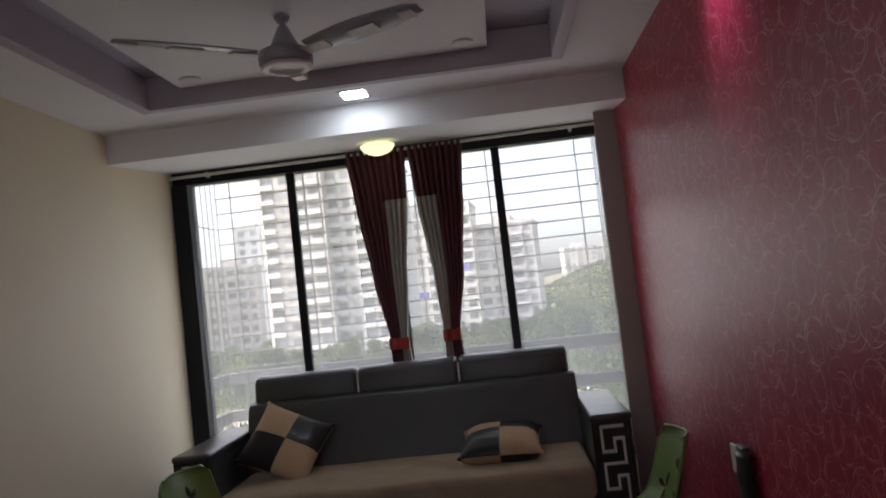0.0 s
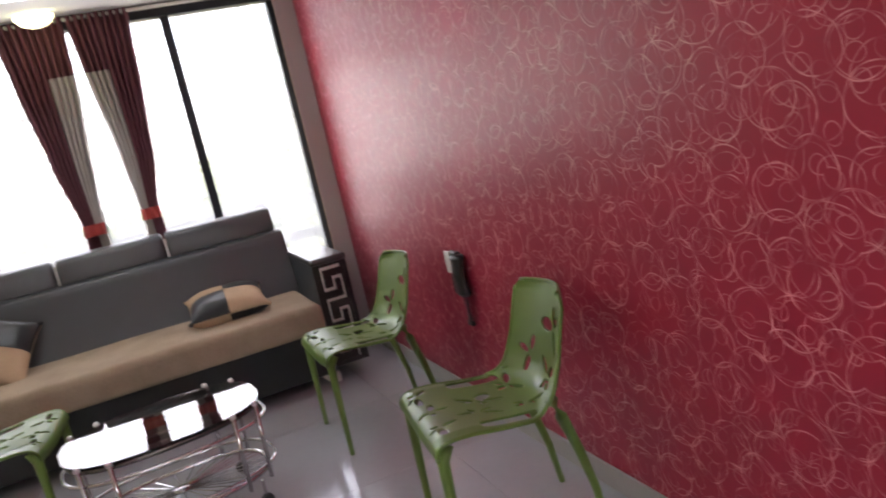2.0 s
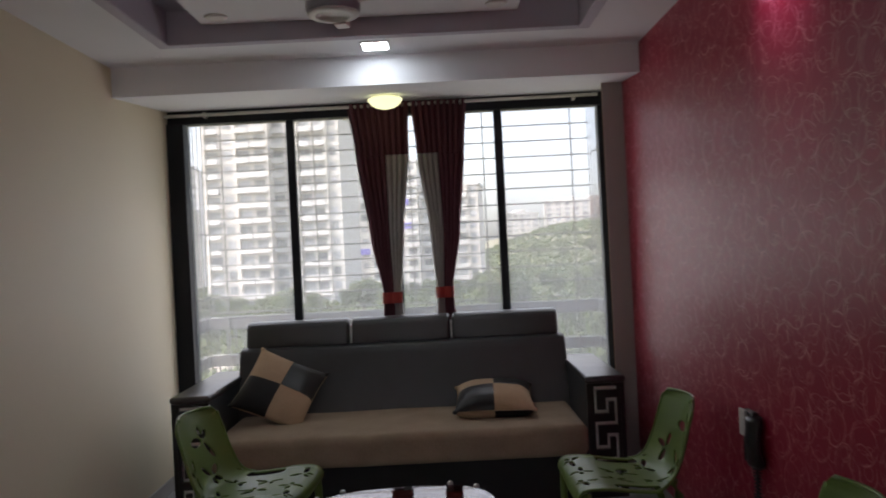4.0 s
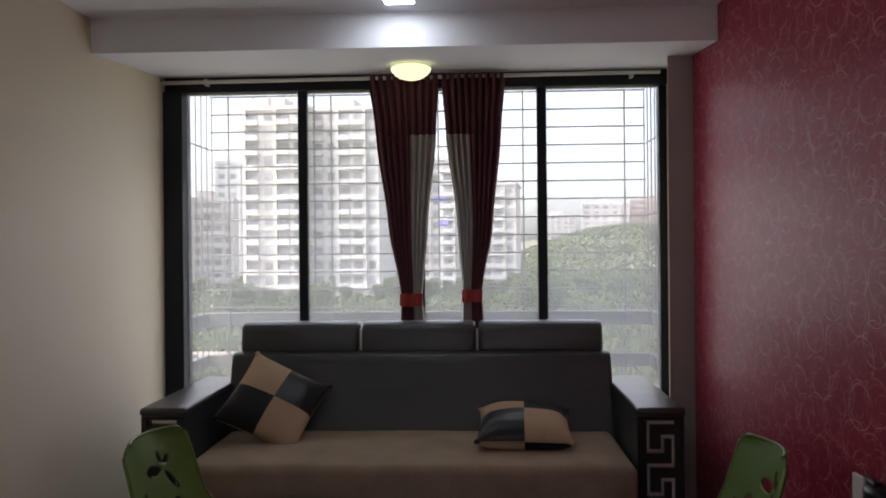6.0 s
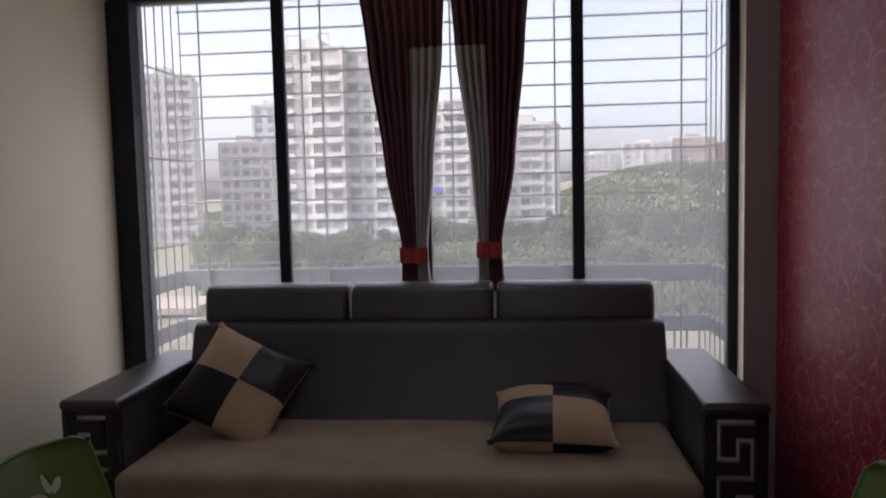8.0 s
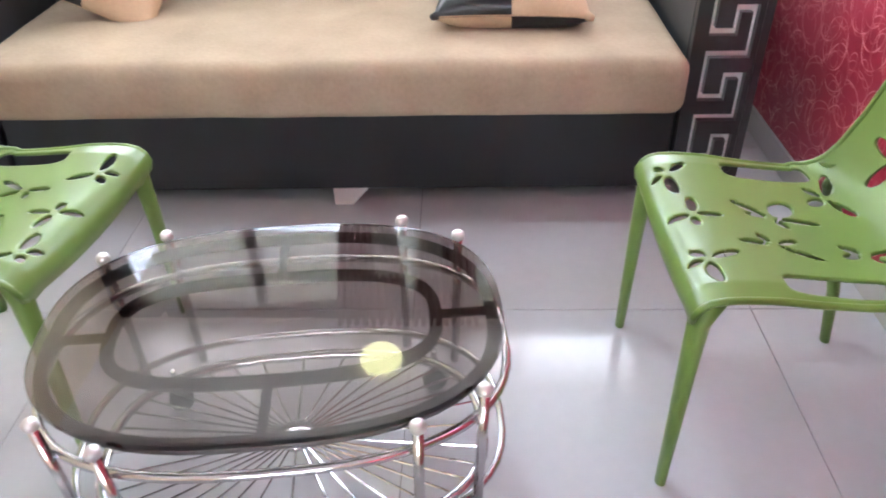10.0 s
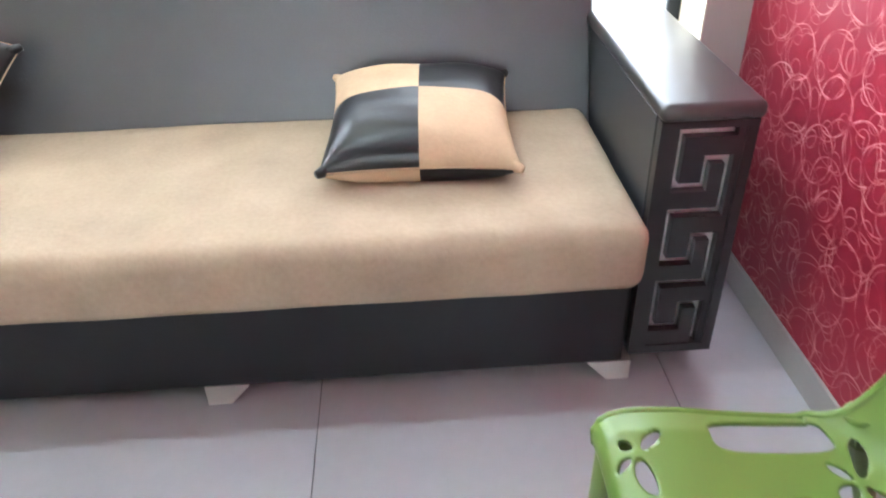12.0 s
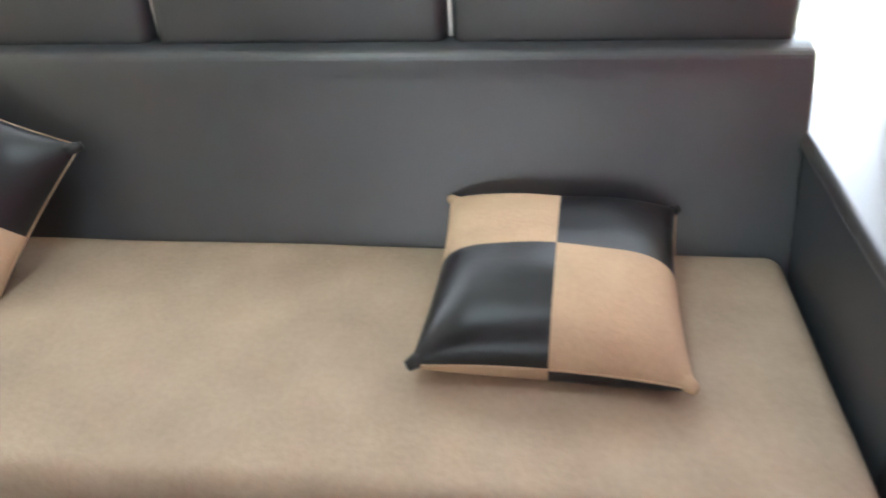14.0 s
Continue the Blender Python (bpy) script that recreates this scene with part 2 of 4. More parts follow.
WALL_RED = (0.29, 0.018, 0.042)
M = dict(
    paper=wallpaper(),
    cream=mat("cream_wall_paint", (0.78, 0.70, 0.53), 0.55, scale=2.5, var=0.05, bump=0.15, fine=90),
    grey_wall=mat("grey_beige_wall_surface", (0.40, 0.355, 0.34), 0.55, scale=2.5, var=0.05, bump=0.12, fine=90),
    ceiling=mat("matt_white_ceiling_paint", (0.85, 0.86, 0.89), 0.7, scale=2, var=0.04, bump=0.1),
    mauve=mat("mauve_grey_ceiling_paint", (0.52, 0.49, 0.57), 0.6, scale=3, var=0.06, bump=0.1),
    tile=mat("polished_pale_grey_tile", (0.435, 0.455, 0.50), 0.12, scale=2.2, var=0.12, bump=0.0, fine=30, spec=0.38, tint=(0.465, 0.47, 0.50), per_object=0.03),
    grout=mat("dark_grey_grout", (0.20, 0.19, 0.19), 0.9, scale=20, var=0.2),
    skirting=mat("grey_stone_skirting", (0.42, 0.41, 0.40), 0.35, scale=12, var=0.15, bump=0.05),
    frame=mat("black_anodised_aluminium", (0.017, 0.019, 0.025), 0.55, 0.0, scale=20, var=0.2, bump=0.05, spec=0.25),
    leather=mat("black_leatherette", (0.027, 0.031, 0.038), 0.43, scale=8, var=0.38, bump=0.28, fine=190, spec=0.95),
    base_leather=mat("dull_black_leatherette", (0.015, 0.016, 0.019), 0.50, scale=8, var=0.3, bump=0.25, fine=190, spec=0.45),
    pad=mat("smooth_black_leatherette", (0.036, 0.032, 0.033), 0.36, scale=9, var=0.25, bump=0.15, fine=260, spec=0.85),
    suede=mat("tan_suede_fabric", (0.365, 0.288, 0.212), 0.95, scale=6, var=0.40, bump=0.45, fine=95, spec=0.15),
    suede_patch=mat("caramel_suede_patch", (0.50, 0.365, 0.245), 0.9, scale=9, var=0.26, bump=0.45, fine=110, spec=0.2),
    patch_black=mat("glossy_black_leather_patch", (0.014, 0.014, 0.016), 0.36, scale=14, var=0.3, bump=0.2, fine=90, spec=0.35),
    lacquer=mat("black_lacquered_wood", (0.018, 0.017, 0.019), 0.32, scale=10, var=0.25, bump=0.05),
    steel=mat("brushed_steel", (0.66, 0.65, 0.64), 0.42, 0.7, scale=30, var=0.08, bump=0.04),
    mirror_steel=mat("bright_brushed_steel_panel", (0.85, 0.84, 0.83), 0.34, 0.9, scale=30, var=0.03, bump=0.0),
    chrome=mat("chromed_tube", (0.58, 0.57, 0.58), 0.10, 1.0, scale=40, var=0.05, bump=0.0),
    # Chrome coloured dark, imitating tubes dimmed by the smoked glass above.
    dimmed_chrome=mat("chromed_tube_dimmed_dark", (0.13, 0.12, 0.118), 0.25, 0.9, scale=40, var=0.1, bump=0.0),
    rubber=mat("black_castor_rubber", (0.02, 0.02, 0.02), 0.6, scale=30, var=0.2),
    green=mat("olive_green_moulded_plastic", (0.133, 0.222, 0.045), 0.36, scale=6, var=0.08, bump=0.08, fine=400, spec=0.5),
    maroon=mat("maroon_curtain_cloth", (0.135, 0.052, 0.066), 0.85, scale=14, var=0.2, bump=0.4, fine=420, spec=0.2),
    sheer=mat("cream_striped_curtain_cloth", (0.44, 0.42, 0.40), 0.85, scale=14, var=0.1, bump=0.4, fine=420, spec=0.2),
    red_tie=mat("red_satin_tieback", (0.40, 0.045, 0.040), 0.5, scale=20, var=0.15, bump=0.2),
    white_pvc=mat("white_plastic", (0.72, 0.71, 0.68), 0.4, scale=10, var=0.05, bump=0.03),
    black_pvc=mat("black_plastic", (0.015, 0.015, 0.016), 0.35, scale=10, var=0.2, bump=0.03),
    fan=mat("pale_silver_enamel", (0.36, 0.365, 0.42), 0.35, 0.2, scale=8, var=0.06, bump=0.03),
    fan_trim=mat("pale_fan_trim", (0.66, 0.64, 0.62), 0.4, 0.2, scale=8, var=0.1, bump=0.03),
    grille=mat("painted_iron_bar", (0.22, 0.21, 0.20), 0.5, scale=20, var=0.2),
    rail=mat("grey_painted_rail", (0.21, 0.205, 0.20), 0.5, scale=6, var=0.1),
    # Both panes carry a milky veil that paints in glare and haze.
    pane=veiled(glass("clear_window_glass", (0.98, 0.985, 0.97)), 0.21),
    pane_tint=veiled(glass("faint_blue_window_glass", (0.92, 0.93, 0.95)), 0.24),
    smoked=glass("smoked_brown_glass", (0.35, 0.30, 0.285), ior=1.5),
    lamp_panel=glow("square_led_panel", (0.92, 0.97, 1.0), 6.0),
    lamp_dome=glow("warm_opal_dome", (0.90, 0.90, 0.46), 0.30),
    spot_lens=glow("pink_spot_lens", (1.0, 0.35, 0.55), 5.0),
    concrete=mat("pale_painted_concrete", (0.60, 0.56, 0.51), 0.85, scale=0.15, var=0.12, fine=3, bump=0),
    concrete2=mat("cream_painted_concrete", (0.62, 0.595, 0.55), 0.85, scale=0.15, var=0.1, fine=3, bump=0),
    slab=mat("white_painted_slab", (0.60, 0.59, 0.57), 0.8, scale=0.3, var=0.1, fine=4, bump=0),
    # For the unseen overhang, set near black so it reflects little indoors.
    overhang_dark=mat("near_black_overhang", (0.050, 0.050, 0.048), 0.7, scale=4, var=0.3, bump=0.1),
    white_render=mat("white_rendered_wall", (0.70, 0.70, 0.69), 0.85, scale=0.15, var=0.08, fine=3, bump=0),
    tarp=mat("violet_blue_tarpaulin", (0.16, 0.13, 0.48), 0.6, scale=0.8, var=0.2, fine=5, bump=0),
    # Far windows paled in their base colour, imitating haze.
    far_glass=mat("haze_paled_window_glass", (0.30, 0.31, 0.32), 0.3, scale=0.4, var=0.4, fine=2, bump=0, per_object=0.4),
    brick=mat("reddish_far_wall", (0.42, 0.30, 0.25), 0.85, scale=0.15, var=0.12, fine=3, bump=0),
    # Leaves lighter and evener than foliage, with distance haze put into the colour.
    leaf=leafy(mat("haze_paled_tree_leaves", (0.150, 0.180, 0.085), 0.9, scale=0.5, var=0.18, fine=4, bump=0, spec=0.1, per_object=0.14), 0.5),
    bark=mat("grey_brown_bark", (0.14, 0.11, 0.08), 0.9, scale=3, var=0.3),
    ground=mat("scrubby_ground", (0.13, 0.145, 0.085), 0.95, scale=0.03, var=0.3, fine=0.4, bump=0, tint=(0.22, 0.19, 0.12)),
    dirt=mat("pale_dirt_road", (0.36, 0.31, 0.25), 0.95, scale=0.1, var=0.2, fine=1, bump=0),
)


# ---- mesh helpers ----
def link(name, bm, material, parent=None, label="", smooth=False):
    me = bpy.data.meshes.new(name)
    bmesh.ops.recalc_face_normals(bm, faces=bm.faces)
    bm.to_mesh(me)
    bm.free()
    me.materials.append(material)
    if smooth:
        for p in me.polygons:
            p.use_smooth = True
    ob = new(name, me)
    if parent:
        ob.parent = parent
    if label:
        ob["label"] = label
    return ob


def part(name, bm, material, parent, label="", smooth=False):
    return link(name, bm, material, parent, label, smooth)


def thing(name, label, category, m=None, group="", kind=""):
    ob = new(name)
    if m is not None:
        ob.matrix_world = m
    return tagged(ob, label, category, group, kind)


def add_box(bm, x0, x1, y0, y1, z0, z1, bevel=0.0, seg=2, m=None):
    r = bmesh.ops.create_cube(bm, size=1.0)
    vs = r["verts"]
    for v in vs:
        v.co = Vector((x0 + (v.co.x + 0.5) * (x1 - x0), y0 + (v.co.y + 0.5) * (y1 - y0), z0 + (v.co.z + 0.5) * (z1 - z0)))
        if m is not None:
            v.co = m @ v.co
    if bevel:
        es = list({e for v in vs for e in v.link_edges})
        bmesh.ops.bevel(bm, geom=es, offset=bevel, segments=seg, affect="EDGES", profile=0.5)
    return bm


def box(*a, **k):
    return add_box(bmesh.new(), *a, **k)


def add_tube(bm, pts, r, n=8, closed=False, cap=True, r2=None, flat=1.0):
    """A round tube through the points; r2: the radius at the far end; flat squeezes its section."""
    pts = [Vector(p) for p in pts]
    rings = []
    count = len(pts)
    up = Vector((0, 0, 1))
    for i, p in enumerate(pts):
        if closed:
            d = pts[(i + 1) % count] - pts[i - 1]
        else:
            d = pts[min(i + 1, count - 1)] - pts[max(i - 1, 0)]
        d.normalize()
        ref = up if abs(d.dot(up)) < 0.95 else Vector((1, 0, 0))
        a = d.cross(ref).normalized()
        b = a.cross(d).normalized()
        rad = r if r2 is None else r + (r2 - r) * i / max(1, count - 1)
        rings.append([bm.verts.new(p + a * (rad * math.cos(2 * math.pi * k / n)) + b * (rad * flat * math.sin(2 * math.pi * k / n))) for k in range(n)])
    for i in range(count if closed else count - 1):
        ra, rb = rings[i], rings[(i + 1) % count]
        for k in range(n):
            bm.faces.new((ra[k], ra[(k + 1) % n], rb[(k + 1) % n], rb[k]))
    if cap and not closed:
        bm.faces.new(rings[0][::-1])
        bm.faces.new(rings[-1])
    return bm


def tube(pts, r, **k):
    return add_tube(bmesh.new(), pts, r, **k)


def lathe(profile, n=32, m=None):
    """A turned body from (radius, height) pairs."""
    bm = bmesh.new()
    rings = []
    for r, z in profile:
        rings.append([bm.verts.new((max(r, 1e-4) * math.cos(2 * math.pi * k / n), max(r, 1e-4) * math.sin(2 * math.pi * k / n), z)) for k in range(n)])
    for a, b in zip(rings, rings[1:]):
        for k in range(n):
            bm.faces.new((a[k], a[(k + 1) % n], b[(k + 1) % n], b[k]))
    bm.faces.new(rings[0][::-1])
    bm.faces.new(rings[-1])
    if m is not None:
        bmesh.ops.transform(bm, matrix=m, verts=bm.verts)
    return bm


def prism(outline, z0, z1, bevel=0.0, seg=2):
    bm = bmesh.new()
    lo = [bm.verts.new((x, y, z0)) for x, y in outline]
    hi = [bm.verts.new((x, y, z1)) for x, y in outline]
    bm.faces.new(lo[::-1])
    top = bm.faces.new(hi)
    n = len(lo)
    for i in range(n):
        bm.faces.new((lo[i], lo[(i + 1) % n], hi[(i + 1) % n], hi[i]))
    if bevel:
        bmesh.ops.bevel(bm, geom=list(top.edges), offset=bevel, segments=seg, affect="EDGES", profile=0.5)
    return bm


def loft(section_of, count, closed_section=True):
    """A skin through count sections; section_of(i) gives a list of points."""
    bm = bmesh.new()
    rows = [[bm.verts.new(p) for p in section_of(i)] for i in range(count)]
    n = len(rows[0])
    for a, b in zip(rows, rows[1:]):
        for k in range(n if closed_section else n - 1):
            bm.faces.new((a[k], a[(k + 1) % n], b[(k + 1) % n], b[k]))
    if closed_section:
        bm.faces.new(rows[0][::-1])
        bm.faces.new(rows[-1])
    return bm


# ---- room ----
XL, XR = -1.45, 1.365
YB, YW = -5.4, 1.04
ZC, ZT = 2.44, 2.575

setting = dict(kind="structure")
floor = tagged(link("floor", box(XL - 0.2, XR + 0.2, YB - 0.2, YW + 0.1, -0.12, -0.006), M["grout"]), "floor of large polished pale grey tiles", "floor", **setting)
wall_left = tagged(link("wall_west", box(XL - 0.15, XL, YB - 0.15, YW + 0.12, -0.1, 2.8), M["cream"]), "plain cream painted plaster wall", "wall", **setting)
wall_right = tagged(link("wall_east", box(XR + 0.003, XR + 0.18, YB - 0.15, YW + 0.12, -0.1, 2.8), M["grey_wall"]), "grey-beige wall beside the window", "wall", **setting)
paper_sheet = tagged(link("wallpaper", box(XR, XR + 0.003, YB, 0.566, 0.0, ZC + 0.1), M["paper"]), "deep red wallpaper with overlapping pinkish rings", "wallpaper", **setting)


# Unseen wall with an opening added to let fill light into the room.
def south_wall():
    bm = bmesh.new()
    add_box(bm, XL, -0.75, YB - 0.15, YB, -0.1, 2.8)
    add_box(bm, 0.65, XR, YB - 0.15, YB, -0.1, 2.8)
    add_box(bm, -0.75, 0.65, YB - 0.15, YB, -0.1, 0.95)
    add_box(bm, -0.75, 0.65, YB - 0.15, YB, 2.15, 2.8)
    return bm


wall_back = tagged(link("wall_south", south_wall(), M["cream"]), "plain cream painted plaster wall, unseen, with an opening added for fill light", "wall", **setting)

# window wall: low parapet under the glass and a lintel above it
win_wall = tagged(link("wall_north", box(XL, XR, YW - 0.02, YW + 0.10, -0.1, 0.26), M["cream"]), "low cream wall under the wide window", "wall", **setting)
lintel = tagged(link("lintel", box(XL, XR, YW - 0.02, YW + 0.10, 2.36, 2.8), M["cream"]), "cream wall above the wide window", "wall", **setting)
jamb = tagged(link("window_jamb", box(1.352, XR + 0.002, 0.945, YW - 0.021, 0.0, 2.36), M["cream"]), "narrow cream plaster jamb beside the window", "trim", **setting)

# column between the red wall and the window: grey-beige front, lighter cream splayed reveal
COL_X = 1.243


def column_mesh(points, z0, z1):
    bm = bmesh.new()
    low = [bm.verts.new((x, y, z0)) for x, y in points]
    high = [bm.verts.new((x, y, z1)) for x, y in points]
    bm.faces.new(low)
    bm.faces.new(high)
    for k in range(len(points)):
        q = (k + 1) % len(points)
        bm.faces.new((low[k], low[q], high[q], high[k]))
    return bm


tagged(link("wall_column", column_mesh([(COL_X + 0.003, 0.564), (XR + 0.002, 0.564), (XR + 0.002, 0.9445), (1.3545, 0.9445)], 0.0, 2.43), M["grey_wall"]), "grey-beige column beside the window", "column", **setting)
tagged(link("window_reveal", column_mesh([(COL_X, 0.566), (COL_X + 0.0028, 0.566), (1.3540, 0.9445), (1.350, 0.9445)], 0.0, 2.43), M["cream"]), "narrow splayed cream reveal beside the window", "trim", **setting)

# ceiling: border at one level, a beam before the window, a tray with a hanging panel
TX0, TX1, TY0, TY1 = -0.985, 0.968, -1.95, -0.288


def ceiling_mesh():
    bm = bmesh.new()
    for x0, x1, y0, y1 in ((XL, TX0, YB, 0.175), (TX1, XR + 0.003, YB, 0.175), (TX0, TX1, TY1, 0.175), (TX0, TX1, YB, TY0)):
        add_box(bm, x0, x1, y0, y1, ZC, ZC + 0.05)
    return bm


tagged(link("ceiling", ceiling_mesh(), M["ceiling"]), "white false-ceiling border around a recessed tray", "ceiling", **setting)


def lip_mesh():
    bm = bmesh.new()
    e, d = 0.05, 0.005
    for x0, x1, y0, y1 in ((TX0 - e, TX0 + d, TY0 - e, TY1 + e), (TX1 - d, TX1 + e, TY0 - e, TY1 + e), (TX0 + d, TX1 - d, TY1 - d, TY1 + e), (TX0 + d, TX1 - d, TY0 - e, TY0 + d)):
        add_box(bm, x0, x1, y0, y1, ZC - 0.030, ZT, 0.004, 1)
    return bm


tagged(link("ceiling_lip", lip_mesh(), M["mauve"]), "mauve-grey fascia round the ceiling tray", "ceiling trim", **setting)
tagged(link("ceiling_tray", box(XL, XR, YB, 0.175, ZT, ZT + 0.05), M["mauve"]), "dark mauve-grey painted recess of the tray ceiling", "ceiling", **setting)
panel = tagged(link("ceiling_panel", box(-0.80, 0.67, -1.80, -0.335, 2.485, ZT, 0.004, 1), M["ceiling"]), "white dropped panel inside the ceiling tray", "ceiling panel", **setting)


def beam_mesh():
    return prism_x([(0.175, 2.282), (0.175, 2.8), (YW - 0.02, 2.8), (YW - 0.02, 2.355)], XL, XR + 0.003)


def prism_x(outline, x0, x1, bevel=0.0, seg=2):
    """A profile in y and z, drawn out along x."""
    bm = bmesh.new()
    lo = [bm.verts.new((x0, y, z)) for y, z in outline]
    hi = [bm.verts.new((x1, y, z)) for y, z in outline]
    bm.faces.new(lo[::-1])
    bm.faces.new(hi)
    n = len(lo)
    for i in range(n):
        bm.faces.new((lo[i], lo[(i + 1) % n], hi[(i + 1) % n], hi[i]))
    if bevel:
        bmesh.ops.bevel(bm, geom=list(bm.edges), offset=bevel, segments=seg, affect="EDGES", profile=0.5)
    return bm


tagged(link("ceiling_beam", beam_mesh(), M["ceiling"]), "boxed white ceiling beam above the window", "beam", **setting)
tagged(link("skirting_east", box(XR - 0.010, XR, YB, 0.562, 0.0, 0.085, 0.002, 1), M["skirting"]), "grey stone skirting under the red wall", "skirting", **setting)
tagged(link("skirting_column", box(COL_X + 0.002, XR - 0.011, 0.553, 0.563, 0.0, 0.085, 0.002, 1), M["skirting"]), "grey stone skirting at the column foot", "skirting", **setting)
tagged(link("skirting_west", box(XL, XL + 0.010, YB, YW - 0.02, 0.0, 0.085, 0.002, 1), M["skirting"]), "grey stone skirting under the cream wall", "skirting", **setting)

# ---- window ----
window = thing("window_1", "wide window with black aluminium sliding frames", "window", kind="structure")
ZS, ZH = 0.26, 2.268
part("frame_left", box(XL, -1.342, 0.955, YW + 0.05, ZS, ZH + 0.001, 0.003, 1), M["frame"], window)
part("frame_right", box(1.312, 1.362, 1.0195, YW + 0.05, ZS, ZH + 0.001, 0.003, 1), M["frame"], window)
part("frame_head", box(XL, 1.3495, 0.985, YW + 0.05, ZH + 0.001, 2.362, 0.003, 1), M["frame"], window)
part("frame_sill", box(-1.342, 1.312, 0.985, YW + 0.05, ZS, ZS + 0.06, 0.003, 1), M["frame"], window)
for x, w in ((-0.677, 0.052), (-0.010, 0.032), (0.666, 0.052)):
    part("mullion", box(x - w / 2, x + w / 2, YW - 0.022, YW + 0.018, ZS + 0.06, ZH, 0.003, 1), M["frame"], window)
edges = [-1.342, -0.703, -0.651, -0.026, 0.006, 0.640, 0.692, 1.312]
for k in range(4):
    p = part("pane", box(edges[2 * k], edges[2 * k + 1], YW - 0.006, YW, ZS + 0.06, ZH), M["pane_tint" if k == 3 else "pane"], window)
    p.visible_shadow = False
# Mullions and panes of the added fill-light opening, out of view.
fill_window = thing("window_2", "added black-framed fill-light window in the unseen wall behind", "window", kind="structure")
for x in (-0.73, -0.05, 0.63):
    part("mullion", box(x - 0.02, x + 0.02, YB - 0.09, YB - 0.05, 0.95, 2.15, 0.003, 1), M["frame"], fill_window)
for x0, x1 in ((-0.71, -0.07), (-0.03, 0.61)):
    part("pane", box(x0, x1, YB - 0.074, YB - 0.068, 0.95, 2.15), M["pane"], fill_window).visible_shadow = False
rod = thing("curtain_rod", "white curtain rod across the window head", "curtain rod")
part("pole", tube([(XL, 0.94, 2.315), (1.300, 0.94, 2.325)], 0.011, n=12), M["white_pvc"], rod, smooth=True)
for x in (-1.2, -0.02, 1.15):
    part("bracket", box(x - 0.01, x + 0.01, 0.94, 0.985, 2.30, 2.335, 0.003, 1), M["white_pvc"], rod)

# iron grille box outside, with a balustrade
grille = thing("window_grille", "box-shaped iron safety grille outside the window", "window grille", kind="structure")
GX0, GX1, GY = -1.42, 1.37, 1.62
for k in range(13):
    z = 2.37 - 0.1135 * k
    run = [(GX0, GY, z), (GX1, GY, z)]
    if k % 4 == 3:
        run = [(GX0, YW + 0.1, z), *run, (GX1, YW + 0.1, z)]
    part("bar", tube(run, 0.0055, n=6), M["grille"], grille)
for x in (-1.30, -0.74, -0.63, 0.06, 0.60, 1.24):
    part("upright", tube([(x, GY + 0.006, 0.3), (x, GY + 0.006, 2.57)], 0.0055, n=6), M["grille"], grille)
for k in range(6):
    y = YW + 0.14 + k * 0.095
    for x in (GX0, GX1):
        part("upright", tube([(x, y, 0.3), (x, y, 2.57)], 0.004, n=6), M["grille"], grille)
for z0, z1 in ((0.885, 0.975), (0.62, 0.705)):
    part("rail", box(GX0 - 0.03, GX1 + 0.03, GY + 0.013, GY + 0.06, z0, z1, 0.006, 1), M["rail"], grille)
    part("rail", box(GX0 - 0.06, GX0 - 0.012, YW + 0.1, GY, z0, z1, 0.006, 1), M["rail"], grille)
    part("rail", box(GX1 + 0.012, GX1 + 0.06, YW + 0.1, GY, z0, z1, 0.006, 1), M["rail"], grille)
for k in range(44):
    x = GX0 + 0.03 + k * 0.0635
    part("baluster", tube([(x, GY + 0.036, 0.3), (x, GY + 0.036, 0.96)], 0.006, n=6), M["grille"], grille)
part("ledge", box(GX0 - 0.08, GX1 + 0.08, YW + 0.1, GY + 0.1, 0.18, 0.30), M["slab"], grille)


# Unseen overhang assumed above the grille; near black to dull sky reflections indoors.
tagged(link("window_canopy", box(XL - 0.15, XR + 0.18, YW + 0.10, YW + 1.0, 2.57, 2.60, 0.01, 1), M["overhang_dark"]), "unseen dark overhang assumed above the window grille, blocking high sky", "window canopy", **setting)


# ---- curtains ----
def lerp_table(table, z):
    for (za, *a), (zb, *b) in zip(table, table[1:]):
        if za >= z >= zb:
            f = (za - z) / (za - zb)
            f = f * f * (3 - 2 * f) * 0.5 + f * 0.5
            return [p + (q - p) * f for p, q in zip(a, b)]
    return list(table[-1][1:])


def cloth(table, s0, s1, z_top, z_low, pleats, phase, depth=0.022, y=0.935, push=0.0):
    """A hanging width of cloth between the fractions s0 and s1 of a curtain."""
    bm = bmesh.new()
    rows, cols = 60, max(12, int(pleats * (s1 - s0) * 10))
    grid = []
    for i in range(rows + 1):
        z = z_top + (z_low - z_top) * i / rows
        xa, xb = lerp_table(table, z)
        row = []
        for j in range(cols + 1):
            s = s0 + (s1 - s0) * j / cols
            w = abs(xb - xa) / 0.38
            a = depth * (0.55 + 0.45 * w)
            fold = math.sin(2 * math.pi * pleats * s + phase + 0.5 * math.sin(3 * z)) + 0.3 * math.sin(4.7 * math.pi * pleats * s + 2 * z)
            row.append(bm.verts.new((xa + (xb - xa) * s, y + push + a * fold, z)))
        grid.append(row)
    for a, b in zip(grid, grid[1:]):
        for k in range(cols):
            bm.faces.new((a[k], a[k + 1], b[k + 1], b[k]))
    return bm


